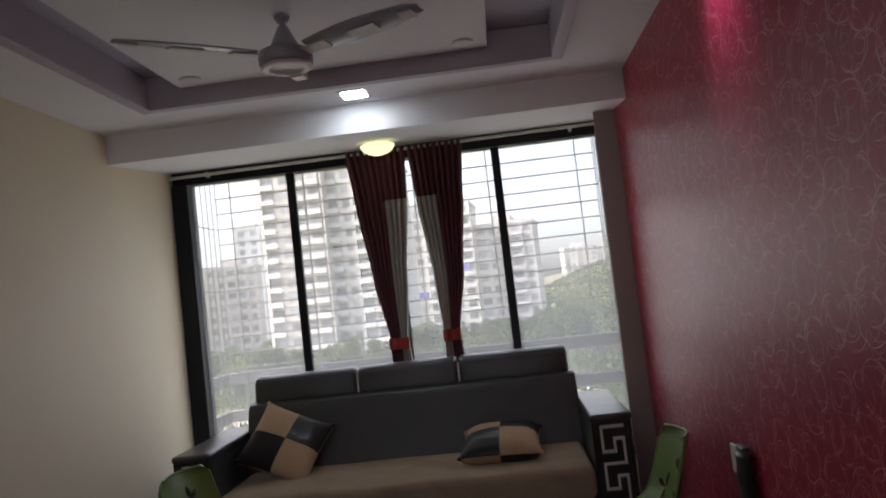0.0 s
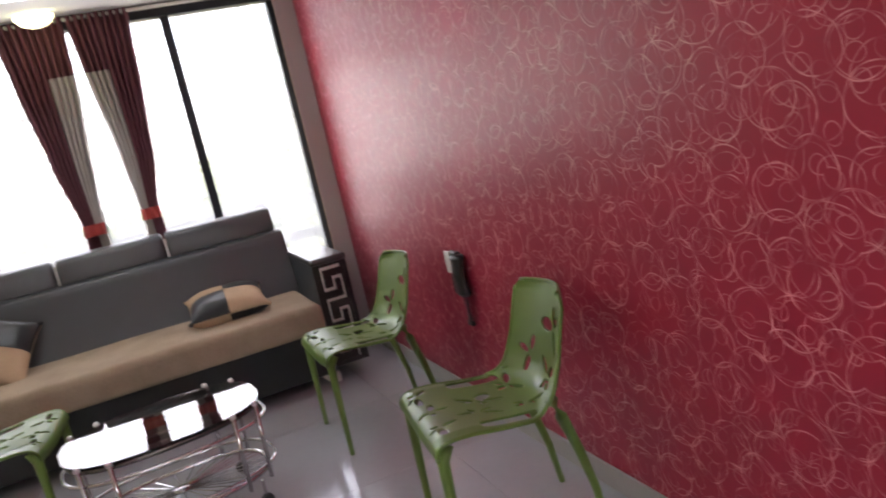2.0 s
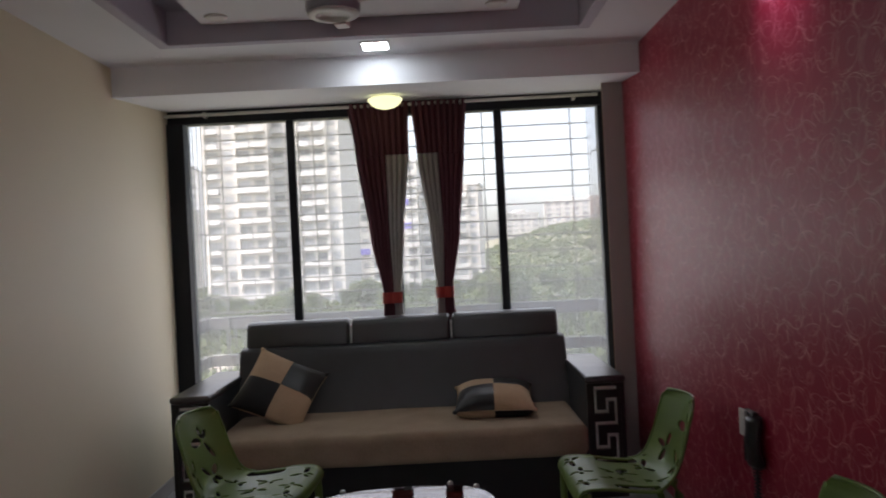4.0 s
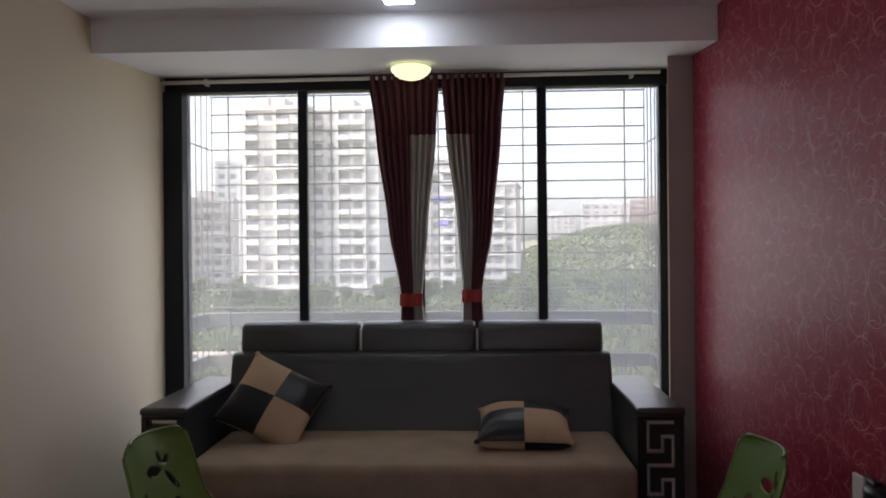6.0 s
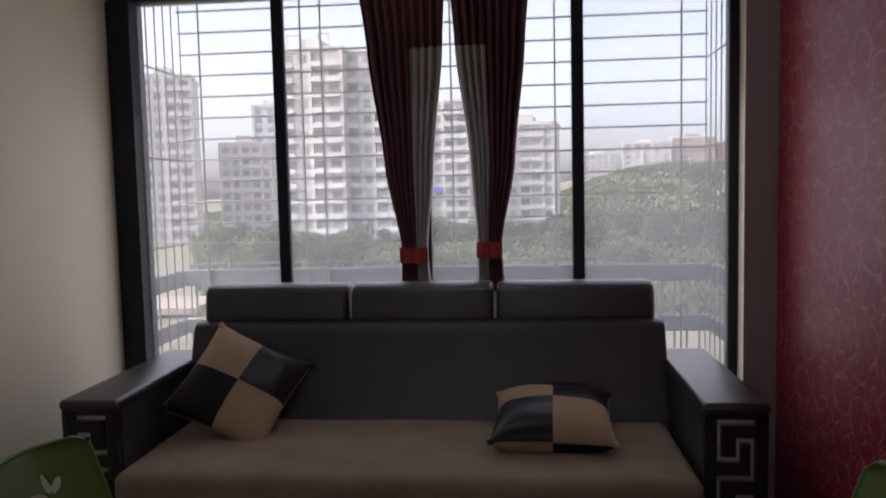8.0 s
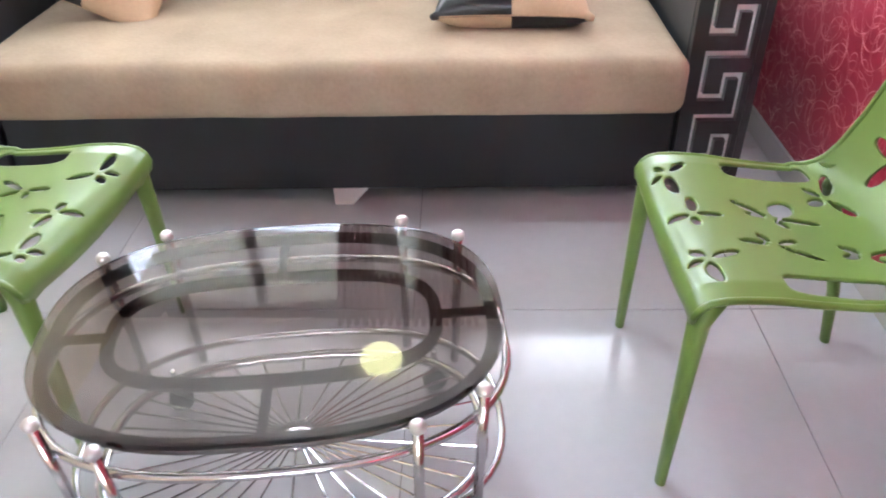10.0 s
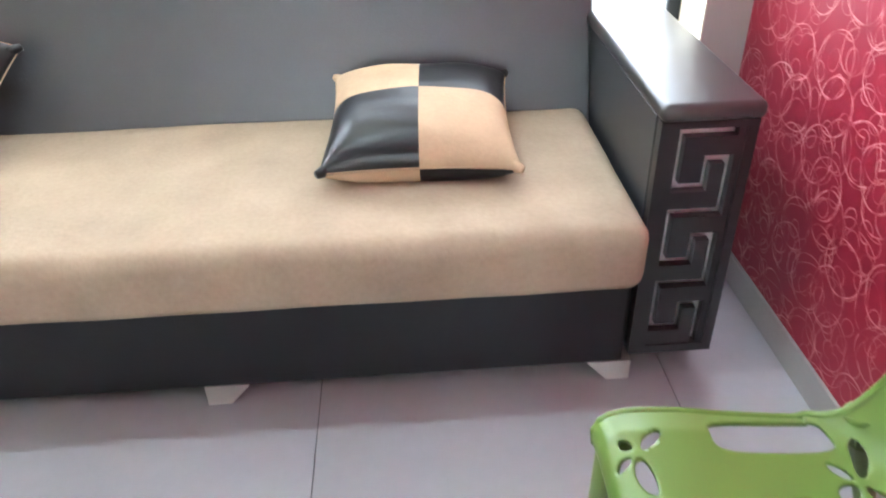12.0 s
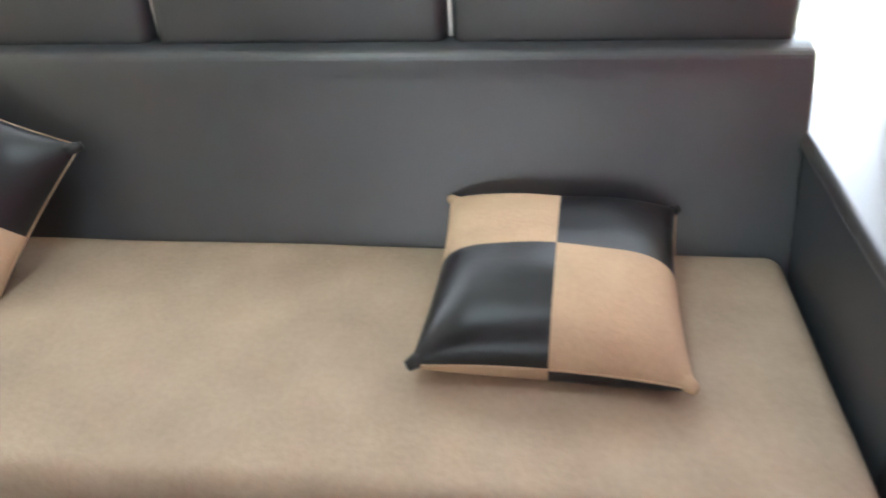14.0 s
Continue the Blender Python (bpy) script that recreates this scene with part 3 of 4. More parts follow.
def curtain(table, inner_right, tie_z, phase):
    c = thing("curtain", "maroon curtain with a cream striped edge, tied back", "curtain", group="pair of window curtains")
    a, b = ((0.0, 0.56), (0.56, 1.0)) if inner_right else ((0.44, 1.0), (0.0, 0.44))
    obs = [part("maroon_width", cloth(table, *a, 2.005, 0.55, 9, phase), M["maroon"], c, smooth=True),
           part("cream_width", cloth(table, *b, 2.005, 0.55, 9, phase), M["sheer"], c, "cream and grey striped cloth", smooth=True),
           part("heading", cloth(table, 0, 1, 2.335, 2.003, 9, phase, push=-0.002), M["maroon"], c, smooth=True)]
    xa, xb = lerp_table(table, tie_z)
    obs.append(part("tieback", cloth([(3, xa - 0.005, xb + 0.005), (0, xa - 0.005, xb + 0.005)], 0, 1, tie_z + 0.035, tie_z - 0.035, 2.5, phase, 0.008, push=-0.035), M["red_tie"], c, "red satin tieback", smooth=True))
    for o in obs:
        mod = o.modifiers.new("thickness", "SOLIDIFY")
        mod.thickness = 0.003
    for k in range(5):
        f = (k + 0.5) / 5
        xx = lerp_table(table, 2.33)
        part("ring", tube([(xx[0] + (xx[1] - xx[0]) * f, 0.94 + 0.017 * math.cos(t), 2.32 + 0.017 * math.sin(t)) for t in [i * math.pi / 6 for i in range(12)]], 0.0025, n=6, closed=True), M["steel"], c)
    return c


curtain([(2.40, -0.300, 0.098), (2.0, -0.250, 0.080), (1.5, -0.185, 0.030), (1.12, -0.118, -0.004), (0.9, -0.125, 0.012), (0.5, -0.13, 0.02)], True, 1.10, 0.3)
curtain([(2.40, 0.105, 0.468), (2.0, 0.135, 0.435), (1.5, 0.195, 0.385), (1.14, 0.222, 0.322), (0.9, 0.215, 0.335), (0.5, 0.21, 0.34)], False, 1.12, 1.1)

# ---- lights of the room ----
dl = thing("square_downlight", "lit square white downlight in the ceiling border", "downlight")
part("rim", box(-0.098, 0.052, -0.098, 0.052, ZC - 0.006, ZC - 0.001, 0.002, 1), M["white_pvc"], dl)
part("diffuser", box(-0.083, 0.037, -0.083, 0.037, ZC - 0.010, ZC - 0.0065), M["lamp_panel"], dl, "glowing white diffuser")

dome = thing("dome_lamp", "small opal glass dome lamp on the beam", "ceiling lamp", pose(-0.03, 0.66, 2.325))
part("base", lathe([(0.075, 0.0), (0.085, -0.004), (0.085, -0.020), (0.070, -0.022)][::-1], 32), M["white_pvc"], dome, smooth=True)
part("shade", lathe([(0.0, -0.082), (0.03, -0.080), (0.06, -0.071), (0.085, -0.055), (0.100, -0.036), (0.104, -0.024), (0.09, -0.018)], 32), M["lamp_dome"], dome, "softly glowing yellowish opal glass", smooth=True)


def round_light(x, y, z, lens, label):
    t = thing("round_downlight", label, "downlight", pose(x, y, z), group="round ceiling lights")
    part("rim", lathe([(0.032, -0.006), (0.044, -0.008), (0.05, -0.003), (0.05, 0.0)], 24), M["white_pvc"], t, smooth=True)
    part("lens", lathe([(0.0, -0.0075), (0.031, -0.0075), (0.031, -0.003)], 24), lens, t)
    return t


round_light(-0.70, -0.45, 2.484, M["white_pvc"], "unlit round white downlight in the dropped panel")
round_light(0.56, -0.45, 2.484, M["white_pvc"], "unlit round white downlight in the dropped panel")
round_light(1.20, -1.45, ZC - 0.001, M["spot_lens"], "lit pinkish spotlight close to the red wall")
spot = new("wall_spot", bpy.data.lights.new("wall_spot", "SPOT"))
spot.data.energy = WALL_SPOT
spot.data.color = (0.95, 0.55, 1.0)
spot.data.spot_size = radians(84)
spot.data.spot_blend = 0.9
spot.data.shadow_soft_size = 0.03
spot.matrix_world = look((1.20, -1.47, ZC - 0.02), (1.365, -1.47, 2.235))
pool = new("panel_light", bpy.data.lights.new("panel_light", "AREA"))
pool.data.energy = PANEL_LIGHT
pool.data.size = 0.11
pool.data.color = (0.72, 1.0, 0.95)
pool.matrix_world = look((-0.023, -0.023, ZC - 0.012), (-0.023, -0.022, 0))

# ---- ceiling fan ----
fan = thing("ceiling_fan", "pale grey ceiling fan with two blades, at rest", "ceiling fan", pose(-0.10, -1.02, 2.485))
part("canopy", lathe([(0.012, -0.030), (0.018, -0.026), (0.028, -0.012), (0.030, -0.002), (0.026, 0.0)], 24), M["fan"], fan, smooth=True)
part("rod", tube([(0, 0, -0.10), (0, 0, 0.0)], 0.011, n=12), M["fan"], fan, smooth=True)
part("hood", lathe([(0.013, -0.036), (0.022, -0.046), (0.036, -0.078), (0.050, -0.108), (0.062, -0.129)][::-1], 28), M["fan"], fan, "pale grey conical motor hood", smooth=True)
part("motor", lathe([(0.0, -0.197), (0.060, -0.197), (0.088, -0.196), (0.097, -0.193), (0.101, -0.186), (0.102, -0.180), (0.102, -0.150), (0.101, -0.144), (0.096, -0.139), (0.070, -0.134), (0.062, -0.132), (0.060, -0.126)], 36), M["fan"], fan, smooth=True)
part("motor_ring", lathe([(0.060, -0.198), (0.063, -0.204), (0.070, -0.206), (0.090, -0.205), (0.096, -0.201), (0.097, -0.195)], 36), M["white_pvc"], fan, smooth=True)


def blade_mesh():
    def section(i):
        f = i / 12
        r = 0.12 + 0.49 * f
        w = (0.045 + 0.020 * math.sin(math.pi * min(1, f * 1.1))) * (1.0 if f < 0.93 else 1 - (f - 0.93) * 7)
        tilt = -0.22
        pts = []
        for k in range(10):
            a = 2 * math.pi * k / 10
            y = w * math.cos(a)
            z = 0.004 * math.sin(a) + 0.004 * math.cos(a * 2)
            pts.append((r, y * math.cos(tilt), -0.150 + z + y * math.sin(tilt)))
        return pts
    return loft(section, 13)


for ang in (-27, 217):
    m = pose(0, 0, 0, 0, 0, ang)
    bm = blade_mesh()
    bmesh.ops.transform(bm, matrix=m, verts=bm.verts)
    bl = part("blade", bm, M["fan"], fan, smooth=True)
    pitch = m @ pose(0, 0, -0.150, math.degrees(-0.22), 0, 0)
    for name, x0, x1, mt, label in (("blade_bracket", 0.085, 0.21, "white_pvc", "white blade bracket"), ("blade_trim", 0.31, 0.43, "fan_trim", "pale trim band on the blade"), ("blade_trim", 0.53, 0.585, "fan_trim", "pale trim band on the blade")):
        bm = box(x0, x1, -0.026, 0.026, -0.012, -0.0075, 0.001, 1)
        bmesh.ops.transform(bm, matrix=pitch, verts=bm.verts)
        part(name, bm, M[mt], bl, label)

bm = box(0.075, 0.135, -0.026, 0.026, -0.214, -0.190, 0.003, 1)
bmesh.ops.transform(bm, matrix=pose(0, 0, 0, 0, 0, 80), verts=bm.verts)
part("bracket", bm, M["white_pvc"], fan, "white bare blade bracket")

# ---- sofa ----
sofa = thing("sofa", "long black leatherette sofa with tan suede seat and fretwork arms", "sofa", pose(0, 0, 0))


def cushion_block(x0, x1, y0, y1, z0, z1, bevel, crown=0.0, seg=5):
    """A soft block: rounded edges, a slightly crowned top and the shallow dents of use."""
    bm = box(x0, x1, y0, y1, z0, z1, bevel=bevel, seg=seg)
    bmesh.ops.subdivide_edges(bm, edges=[e for e in bm.edges if e.calc_length() > 1.0], cuts=40, use_grid_fill=True)
    bmesh.ops.subdivide_edges(bm, edges=[e for e in bm.edges if e.calc_length() > 0.3], cuts=14, use_grid_fill=True)
    for v in bm.verts:
        p = v.co.copy()
        u = 2 * (p.x - x0) / (x1 - x0) - 1
        w = 2 * (p.y - y0) / (y1 - y0) - 1
        if p.z > (z0 + z1) / 2:
            v.co.z += crown * (1 - u * u) * (1 - w * w) + 0.0035 * noise.noise((p.x * 3.1, p.y * 3.1, 0.0)) + 0.0012 * noise.noise((p.x * 11, p.y * 11, 5.0))
        elif p.z < z0 + bevel:
            v.co.z += 0.0030 * noise.noise((p.x * 4.3, 2.0, 1.0))
        if w < -0.8:
            v.co.y += 0.0035 * noise.noise((p.x * 5.0, p.z * 9.0, 3.0))
    return bm


part("base", box(-0.955, 0.955, 0.012, 0.70, 0.052, 0.334, 0.008, 2), M["base_leather"], sofa)
part("seat", cushion_block(-0.952, 0.952, -0.080, 0.56, 0.318, 0.478, 0.040, 0.008), M["suede"], sofa, "tan suede seat cushion", smooth=True)
part("backrest", prism_x([(0.52, 0.40), (0.645, 0.800), (0.665, 0.838), (0.70, 0.850), (0.80, 0.845), (0.82, 0.80), (0.80, 0.12), (0.60, 0.12)], -0.972, 0.972, 0.012, 3), M["leather"], sofa, smooth=False)
for x0, x1 in ((-0.942, -0.322), (-0.306, 0.288), (0.304, 0.942)):
    h = part("headrest", prism_x([(0.700, 0.836), (0.716, 0.972), (0.75, 0.997), (0.86, 0.995), (0.88, 0.96), (0.86, 0.836)], x0, x1, 0.022, 4), M["leather"], sofa, "padded black headrest roll", smooth=True)
for x in (-0.314, 0.296):
    part("headrest_bracket", box(x - 0.006, x + 0.006, 0.74, 0.80, 0.845, 0.955, 0.002, 1), M["steel"], sofa, "polished steel headrest bracket")


def slots(unit):
    """The lit slots of one repeat of the key pattern on a 9 by 9 grid: rows from the top, columns from the inner side."""
    rows = ("111111110", "100000000", "100000000", "100011110", "100010010", "100010010", "111110010", "000000010", "000000010")
    return rows[unit]


def fretwork_mesh(x0, x1, z0, z1, y0, y1, flip):
    bm = bmesh.new()
    left, right = (0.022, 0.038) if flip else (0.038, 0.022)
    a, b, lo, hi = x0 + left, x1 - right, z0 + 0.022, z1 - 0.016
    add_box(bm, x0, a, y0, y1, z0, z1)
    add_box(bm, b, x1, y0, y1, z0, z1)
    add_box(bm, a, b, y0, y1, z0, lo)
    add_box(bm, a, b, y0, y1, hi, z1)
    cw, n = (b - a) / 9, 27
    ch = (hi - lo) / n
    for r in range(n):
        line = slots(r % 9)
        if flip:
            line = line[::-1]
        c = 0
        while c < 9:
            if line[c] == "0":
                e = c
                while e < 9 and line[e] == "0":
                    e += 1
                add_box(bm, a + c * cw, a + e * cw, y0 + 0.004, y1, hi - (r + 1) * ch, hi - r * ch)
                c = e
            else:
                c += 1
    return bm


for side in (1, -1):
    xa, xb = (0.962, 1.155) if side > 0 else (-1.155, -0.962)
    arm = part("arm", box(xa + 0.002, xb - 0.002, 0.0375, 0.80, 0.085, 0.669, 0.004, 1), M["leather"], sofa)
    part("arm_pad", box(xa - 0.006, xb + 0.008, -0.012, 0.815, 0.667, 0.705, 0.016, 4), M["pad"], arm, "padded black arm top", smooth=True)
    part("mirror_strip_panel", box(xa + 0.02, xb - 0.02, 0.0245, 0.037, 0.10, 0.655), M["mirror_steel"], arm, "polished steel sheet behind the key pattern")
    part("fretwork", fretwork_mesh(xa, xb, 0.085, 0.667, 0.0, 0.024, side < 0), M["lacquer"], arm, "black lacquered Greek-key fretwork")
for x, s in ((-0.93, 1), (-0.022, 1), (0.975, -1)):
    out = [(x, 0.0), (x + s * 0.055, 0.0), (x + s * 0.105, 0.056), (x, 0.056)]
    bm = bmesh.new()
    f = [bm.verts.new((px, 0.010, pz)) for px, pz in out]
    g = [bm.verts.new((px, 0.060, pz)) for px, pz in out]
    bm.faces.new(f)
    bm.faces.new(g[::-1])
    for i in range(4):
        bm.faces.new((f[i], f[(i + 1) % 4], g[(i + 1) % 4], g[i]))
    part("leg", bm, M["steel"], sofa, "angled brushed steel foot")
for x in (-0.93, 0.93):
    part("leg", box(x - 0.04, x + 0.04, 0.62, 0.68, 0.0, 0.056, 0.002, 1), M["steel"], sofa)


# ---- cushions on the sofa ----
def pillow(m, half, thick, flip, label):
    p = thing("cushion", label, "cushion", m, group="patchwork cushions on the sofa")
    n = 16

    def point(u, v, s):
        e = 1 - 0.09 * (1 - v * v) if abs(u) >= abs(v) else 1 - 0.09 * (1 - u * u)
        edge = (1 - abs(u) ** 2.6) * (1 - abs(v) ** 2.6)
        h = thick * max(0.0, (1 - abs(u) ** 3) * (1 - abs(v) ** 3)) ** 0.5
        wr = (0.0022 * math.sin(7 * u + 3 * v + 2 * s) + 0.0012 * math.sin(15 * v - 9 * u * v)) * edge
        kx = half * u * (1 - 0.07 * (1 - v * v) * u * u)
        ky = half * v * (1 - 0.07 * (1 - u * u) * v * v)
        return Vector((kx, ky, s * (h + wr + 0.002)))
    for qi, (u0, v0) in enumerate(((-1, -1), (0, -1), (-1, 0), (0, 0))):
        for s in (1, -1):
            bm = bmesh.new()
            g = [[bm.verts.new(point(math.sin(math.pi / 2 * (u0 + i / n)), math.sin(math.pi / 2 * (v0 + j / n)), s)) for i in range(n + 1)] for j in range(n + 1)]
            for a, b in zip(g, g[1:]):
                for k in range(n):
                    bm.faces.new((a[k], a[k + 1], b[k + 1], b[k]) if s > 0 else (b[k], b[k + 1], a[k + 1], a[k]))
            dark = (qi in (0, 3)) != (s < 0)
            dark = dark != flip
            part("patch", bm, M["patch_black" if dark else "suede_patch"], p, "black leather patch" if dark else "caramel suede patch", smooth=True)
    for u, v in ((-1, -1), (1, -1), (1, 1), (-1, 1)):
        c = point(u, v, 1)
        d = Vector((u, v, 0)).normalized()
        part("corner_tuft", tube([c - d * 0.032, c - d * 0.012, c + d * 0.003], 0.016, n=8, r2=0.009), M["suede_patch" if (u * v < 0) else "patch_black"], p, smooth=True)
    ring = []
    for k in range(80):
        f = k / 20
        q, r = int(f), (f - int(f)) * 2 - 1
        u, v = ((r, -1), (1, r), (-r, 1), (-1, -r))[q]
        ring.append(point(u, v, 1) * 1.004)
    part("piping", tube(ring, 0.0016, n=6, closed=True), M["suede_patch"], p, smooth=True)
    return p


pillow(pose(0.510, 0.338, 0.549, 7.0, 0, -3), 0.216, 0.084, False, "checkered black leather and tan suede cushion lying flat on the seat")
lean = pose(-0.687, 0.406, 0.646, 0, 0, 18.5) @ pose(0, 0, 0, 50, 0, 0) @ pose(0, 0, 0, 0, 0, -31.5)
pillow(lean, 0.206, 0.058, False, "checkered black leather and tan suede cushion leaning on the backrest")


# ---- chairs ----
PROFILE = [(0.240, 0.378), (0.249, 0.408), (0.237, 0.434), (0.205, 0.446), (0.13, 0.444), (0.05, 0.432), (-0.050, 0.422), (-0.120, 0.426), (-0.162, 0.444), (-0.188, 0.482), (-0.205, 0.535), (-0.225, 0.603), (-0.245, 0.670), (-0.262, 0.724), (-0.269, 0.747)]
LEN = [0.0]
for (xa, za), (xb, zb) in zip(PROFILE, PROFILE[1:]):
    LEN.append(LEN[-1] + math.hypot(xb - xa, zb - za))
TOTAL = LEN[-1]


def profile_at(b):
    for i in range(len(LEN) - 1):
        if b <= LEN[i + 1] or i == len(LEN) - 2:
            f = (b - LEN[i]) / (LEN[i + 1] - LEN[i])
            p = [PROFILE[max(0, min(len(PROFILE) - 1, i + k))] for k in (-1, 0, 1, 2)]
            out = []
            for c in (0, 1):
                p0, p1, p2, p3 = (q[c] for q in p)
                out.append(0.5 * (2 * p1 + (p2 - p0) * f + (2 * p0 - 5 * p1 + 4 * p2 - p3) * f * f + (3 * p1 - p0 - 3 * p2 + p3) * f ** 3))
            return out


def half_width(b):
    seat_w = 0.236 - 0.012 * max(0, (b - 0.1) / 0.3)
    f = max(0.0, min(1.0, (b - 0.397) / 0.10))
    w = seat_w + (0.205 - seat_w) * f * f * (3 - 2 * f)
    w -= 0.022 * max(0.0, (b - 0.5) / 0.35)
    w -= 0.03 * max(0.0, 1 - b / 0.05) ** 2
    top = max(0.0, (b - (TOTAL - 0.045)) / 0.045)
    return w * math.sqrt(max(0.02, 1 - (0.40 * top * top)))


def shell_point(a, b):
    x, z = profile_at(b)
    w = half_width(b)
    u = max(-1.0, min(1.0, a / w))
    back = max(0.0, min(1.0, (b - 0.397) / 0.2))
    wing = max(0.0, min(1.0, (b - 0.335) / 0.13))
    x += (0.066 - 0.018 * back) * wing * wing * (3 - 2 * wing) * u * u
    z += (1 - back) * (0.018 * u * u - 0.016 * max(0.0, abs(u) - 0.82) ** 1 * 3 * (1 if b < 0.365 else 0.4))
    return Vector((x, a, z))


def flower(ca, cb, petals):
    """Petals round a centre, as ellipses (a, b, angle, half length, half width, squareness); each petal is (degrees, length, width)."""
    out = []
    for ang, ln, wd in petals:
        t = radians(ang)
        d = 0.009 + ln * 0.5
        out.append((ca + d * math.cos(t), cb + d * math.sin(t), t, ln * 0.5, wd * 0.5, 2))
    return out


HOLES = []
HOLES += flower(-0.158, 0.092, ((130, 0.045, 0.017), (5, 0.058, 0.023), (215, 0.022, 0.016), (300, 0.030, 0.015)))
HOLES += flower(-0.022, 0.112, ((172, 0.046, 0.022), (285, 0.045, 0.018), (90, 0.042, 0.016), (0, 0.027, 0.020)))
HOLES += flower(0.122, 0.100, ((115, 0.055, 0.019), (0, 0.062, 0.024), (290, 0.032, 0.015), (215, 0.027, 0.018)))
HOLES += flower(-0.030, 0.258, ((237, 0.070, 0.019), (138, 0.062, 0.042), (82, 0.080, 0.015), (262, 0.040, 0.013), (35, 0.030, 0.017)))
HOLES += flower(0.062, 0.232, ((268, 0.055, 0.015), (215, 0.030, 0.017), (112, 0.042, 0.015), (62, 0.075, 0.015)))
HOLES += flower(-0.105, 0.388, ((225, 0.038, 0.018), (300, 0.036, 0.024), (28, 0.065, 0.024), (140, 0.075, 0.027)))
HOLES += flower(0.080, 0.385, ((230, 0.038, 0.017), (278, 0.032, 0.017), (90, 0.062, 0.018), (50, 0.036, 0.015)))
HOLES += flower(0.058, 0.655, ((178, 0.088, 0.040), (100, 0.056, 0.023), (48, 0.046, 0.026), (300, 0.088, 0.024)))
HOLES += flower(0.045, 0.500, ((138, 0.072, 0.025), (38, 0.056, 0.034), (255, 0.038, 0.026), (320, 0.044, 0.026)))
HOLES += flower(-0.095, 0.545, ((75, 0.056, 0.028), (265, 0.056, 0.028), (160, 0.050, 0.022)))
for s in (1, -1):
    HOLES.append((s * 0.184, 0.300, radians(90), 0.096, 0.027, 4))


def chair_shell():
    na, nb = 116, 236
    bm = bmesh.new()
    ab = {}
    grid = []
    for j in range(nb + 1):
        b = TOTAL * j / nb
        row = []
        for i in range(na + 1):
            u = 2 * i / na - 1
            a = u * half_width(b)
            v = bm.verts.new((0, 0, 0))
            ab[v] = [a, b]
            row.append(v)
        grid.append(row)

    def inside(a, b):
        for k, (ca, cb, t, ln, wd, ex) in enumerate(HOLES):
            da, db = a - ca, b - cb
            p = (da * math.cos(t) + db * math.sin(t)) / ln
            q = (-da * math.sin(t) + db * math.cos(t)) / wd
            if abs(p) ** ex + abs(q) ** ex < 1:
                return k
        return -1
    for j in range(nb):
        for i in range(na):
            vs = (grid[j][i], grid[j][i + 1], grid[j + 1][i + 1], grid[j + 1][i])
            a = sum(ab[v][0] for v in vs) / 4
            b = sum(ab[v][1] for v in vs) / 4
            k = inside(a, b)
            if k >= 0:
                for v in vs:
                    ab[v].append(k)
            else:
                bm.faces.new(vs)
    for v in [v for v in bm.verts if not v.link_faces]:
        bm.verts.remove(v)
    for v in bm.verts:
        a, b = ab[v][:2]
        if len(ab[v]) > 2:
            ca, cb, t, ln, wd, ex = HOLES[ab[v][2]]
            da, db = a - ca, b - cb
            p = (da * math.cos(t) + db * math.sin(t)) / ln
            q = (-da * math.sin(t) + db * math.cos(t)) / wd
            r = max(0.2, (abs(p) ** ex + abs(q) ** ex) ** (1 / ex))
            p, q = p / r * ln, q / r * wd
            a, b = ca + p * math.cos(t) - q * math.sin(t), cb + p * math.sin(t) + q * math.cos(t)
        v.co = shell_point(a, b)
    return bm


def chair(m):
    c = thing("chair", "olive green moulded plastic chair with cut-out flowers", "chair", m, group="green plastic chairs")
    shell = part("seat_shell", chair_shell(), M["green"], c, smooth=True)
    mod = shell.modifiers.new("thickness", "SOLIDIFY")
    mod.thickness = 0.007
    mod.offset = 0
    for s in (1, -1):
        part("front_leg", tube([(0.212, s * 0.203, 0.436), (0.230, s * 0.213, 0.395), (0.233, s * 0.217, 0.30), (0.235, s * 0.221, 0.15), (0.237, s * 0.225, 0.0)], 0.026, n=12, r2=0.013, flat=0.8), M["green"], c, smooth=True)
        part("rear_leg", tube([(-0.122, s * 0.197, 0.462), (-0.142, s * 0.196, 0.405), (-0.180, s * 0.188, 0.28), (-0.213, s * 0.178, 0.14), (-0.228, s * 0.169, 0.0)], 0.025, n=12, r2=0.013, flat=0.8), M["green"], c, smooth=True)
        rim = []
        for k in range(41):
            b = 0.02 + (TOTAL - 0.05) * k / 40
            p = shell_point(s * half_width(b), b)
            rim.append(p)
        part("rolled_edge", tube(rim, 0.0065, n=8), M["green"], c, smooth=True)
    rim = [shell_point(half_width(TOTAL) * (2 * k / 16 - 1), TOTAL) for k in range(17)]
    part("top_edge", tube(rim, 0.0062, n=8), M["green"], c, smooth=True)
    return c


chair_1 = chair(pose(0.974, -0.765, 0, 0, 0, 180))
copy_thing(chair_1, pose(1.012, -1.985, 0, 0, 0, 172))
copy_thing(chair_1, pose(-0.598, -0.675, 0, 0, 0, -8))


# ---- glass table ----
def oval(cx, cy, a, b, n=64, p=2.6):
    out = []
    for k in range(n):
        t = 2 * math.pi * k / n
        c, s = math.cos(t), math.sin(t)
        out.append((cx + a * math.copysign(abs(c) ** (2 / p), c), cy + b * math.copysign(abs(s) ** (2 / p), s)))
    return out


table = thing("coffee_table", "oval smoked-glass coffee table on a chrome tube frame", "coffee table", pose(0.052, -0.982, 0, 0, 0, 6))
LEAN = radians(1.75)


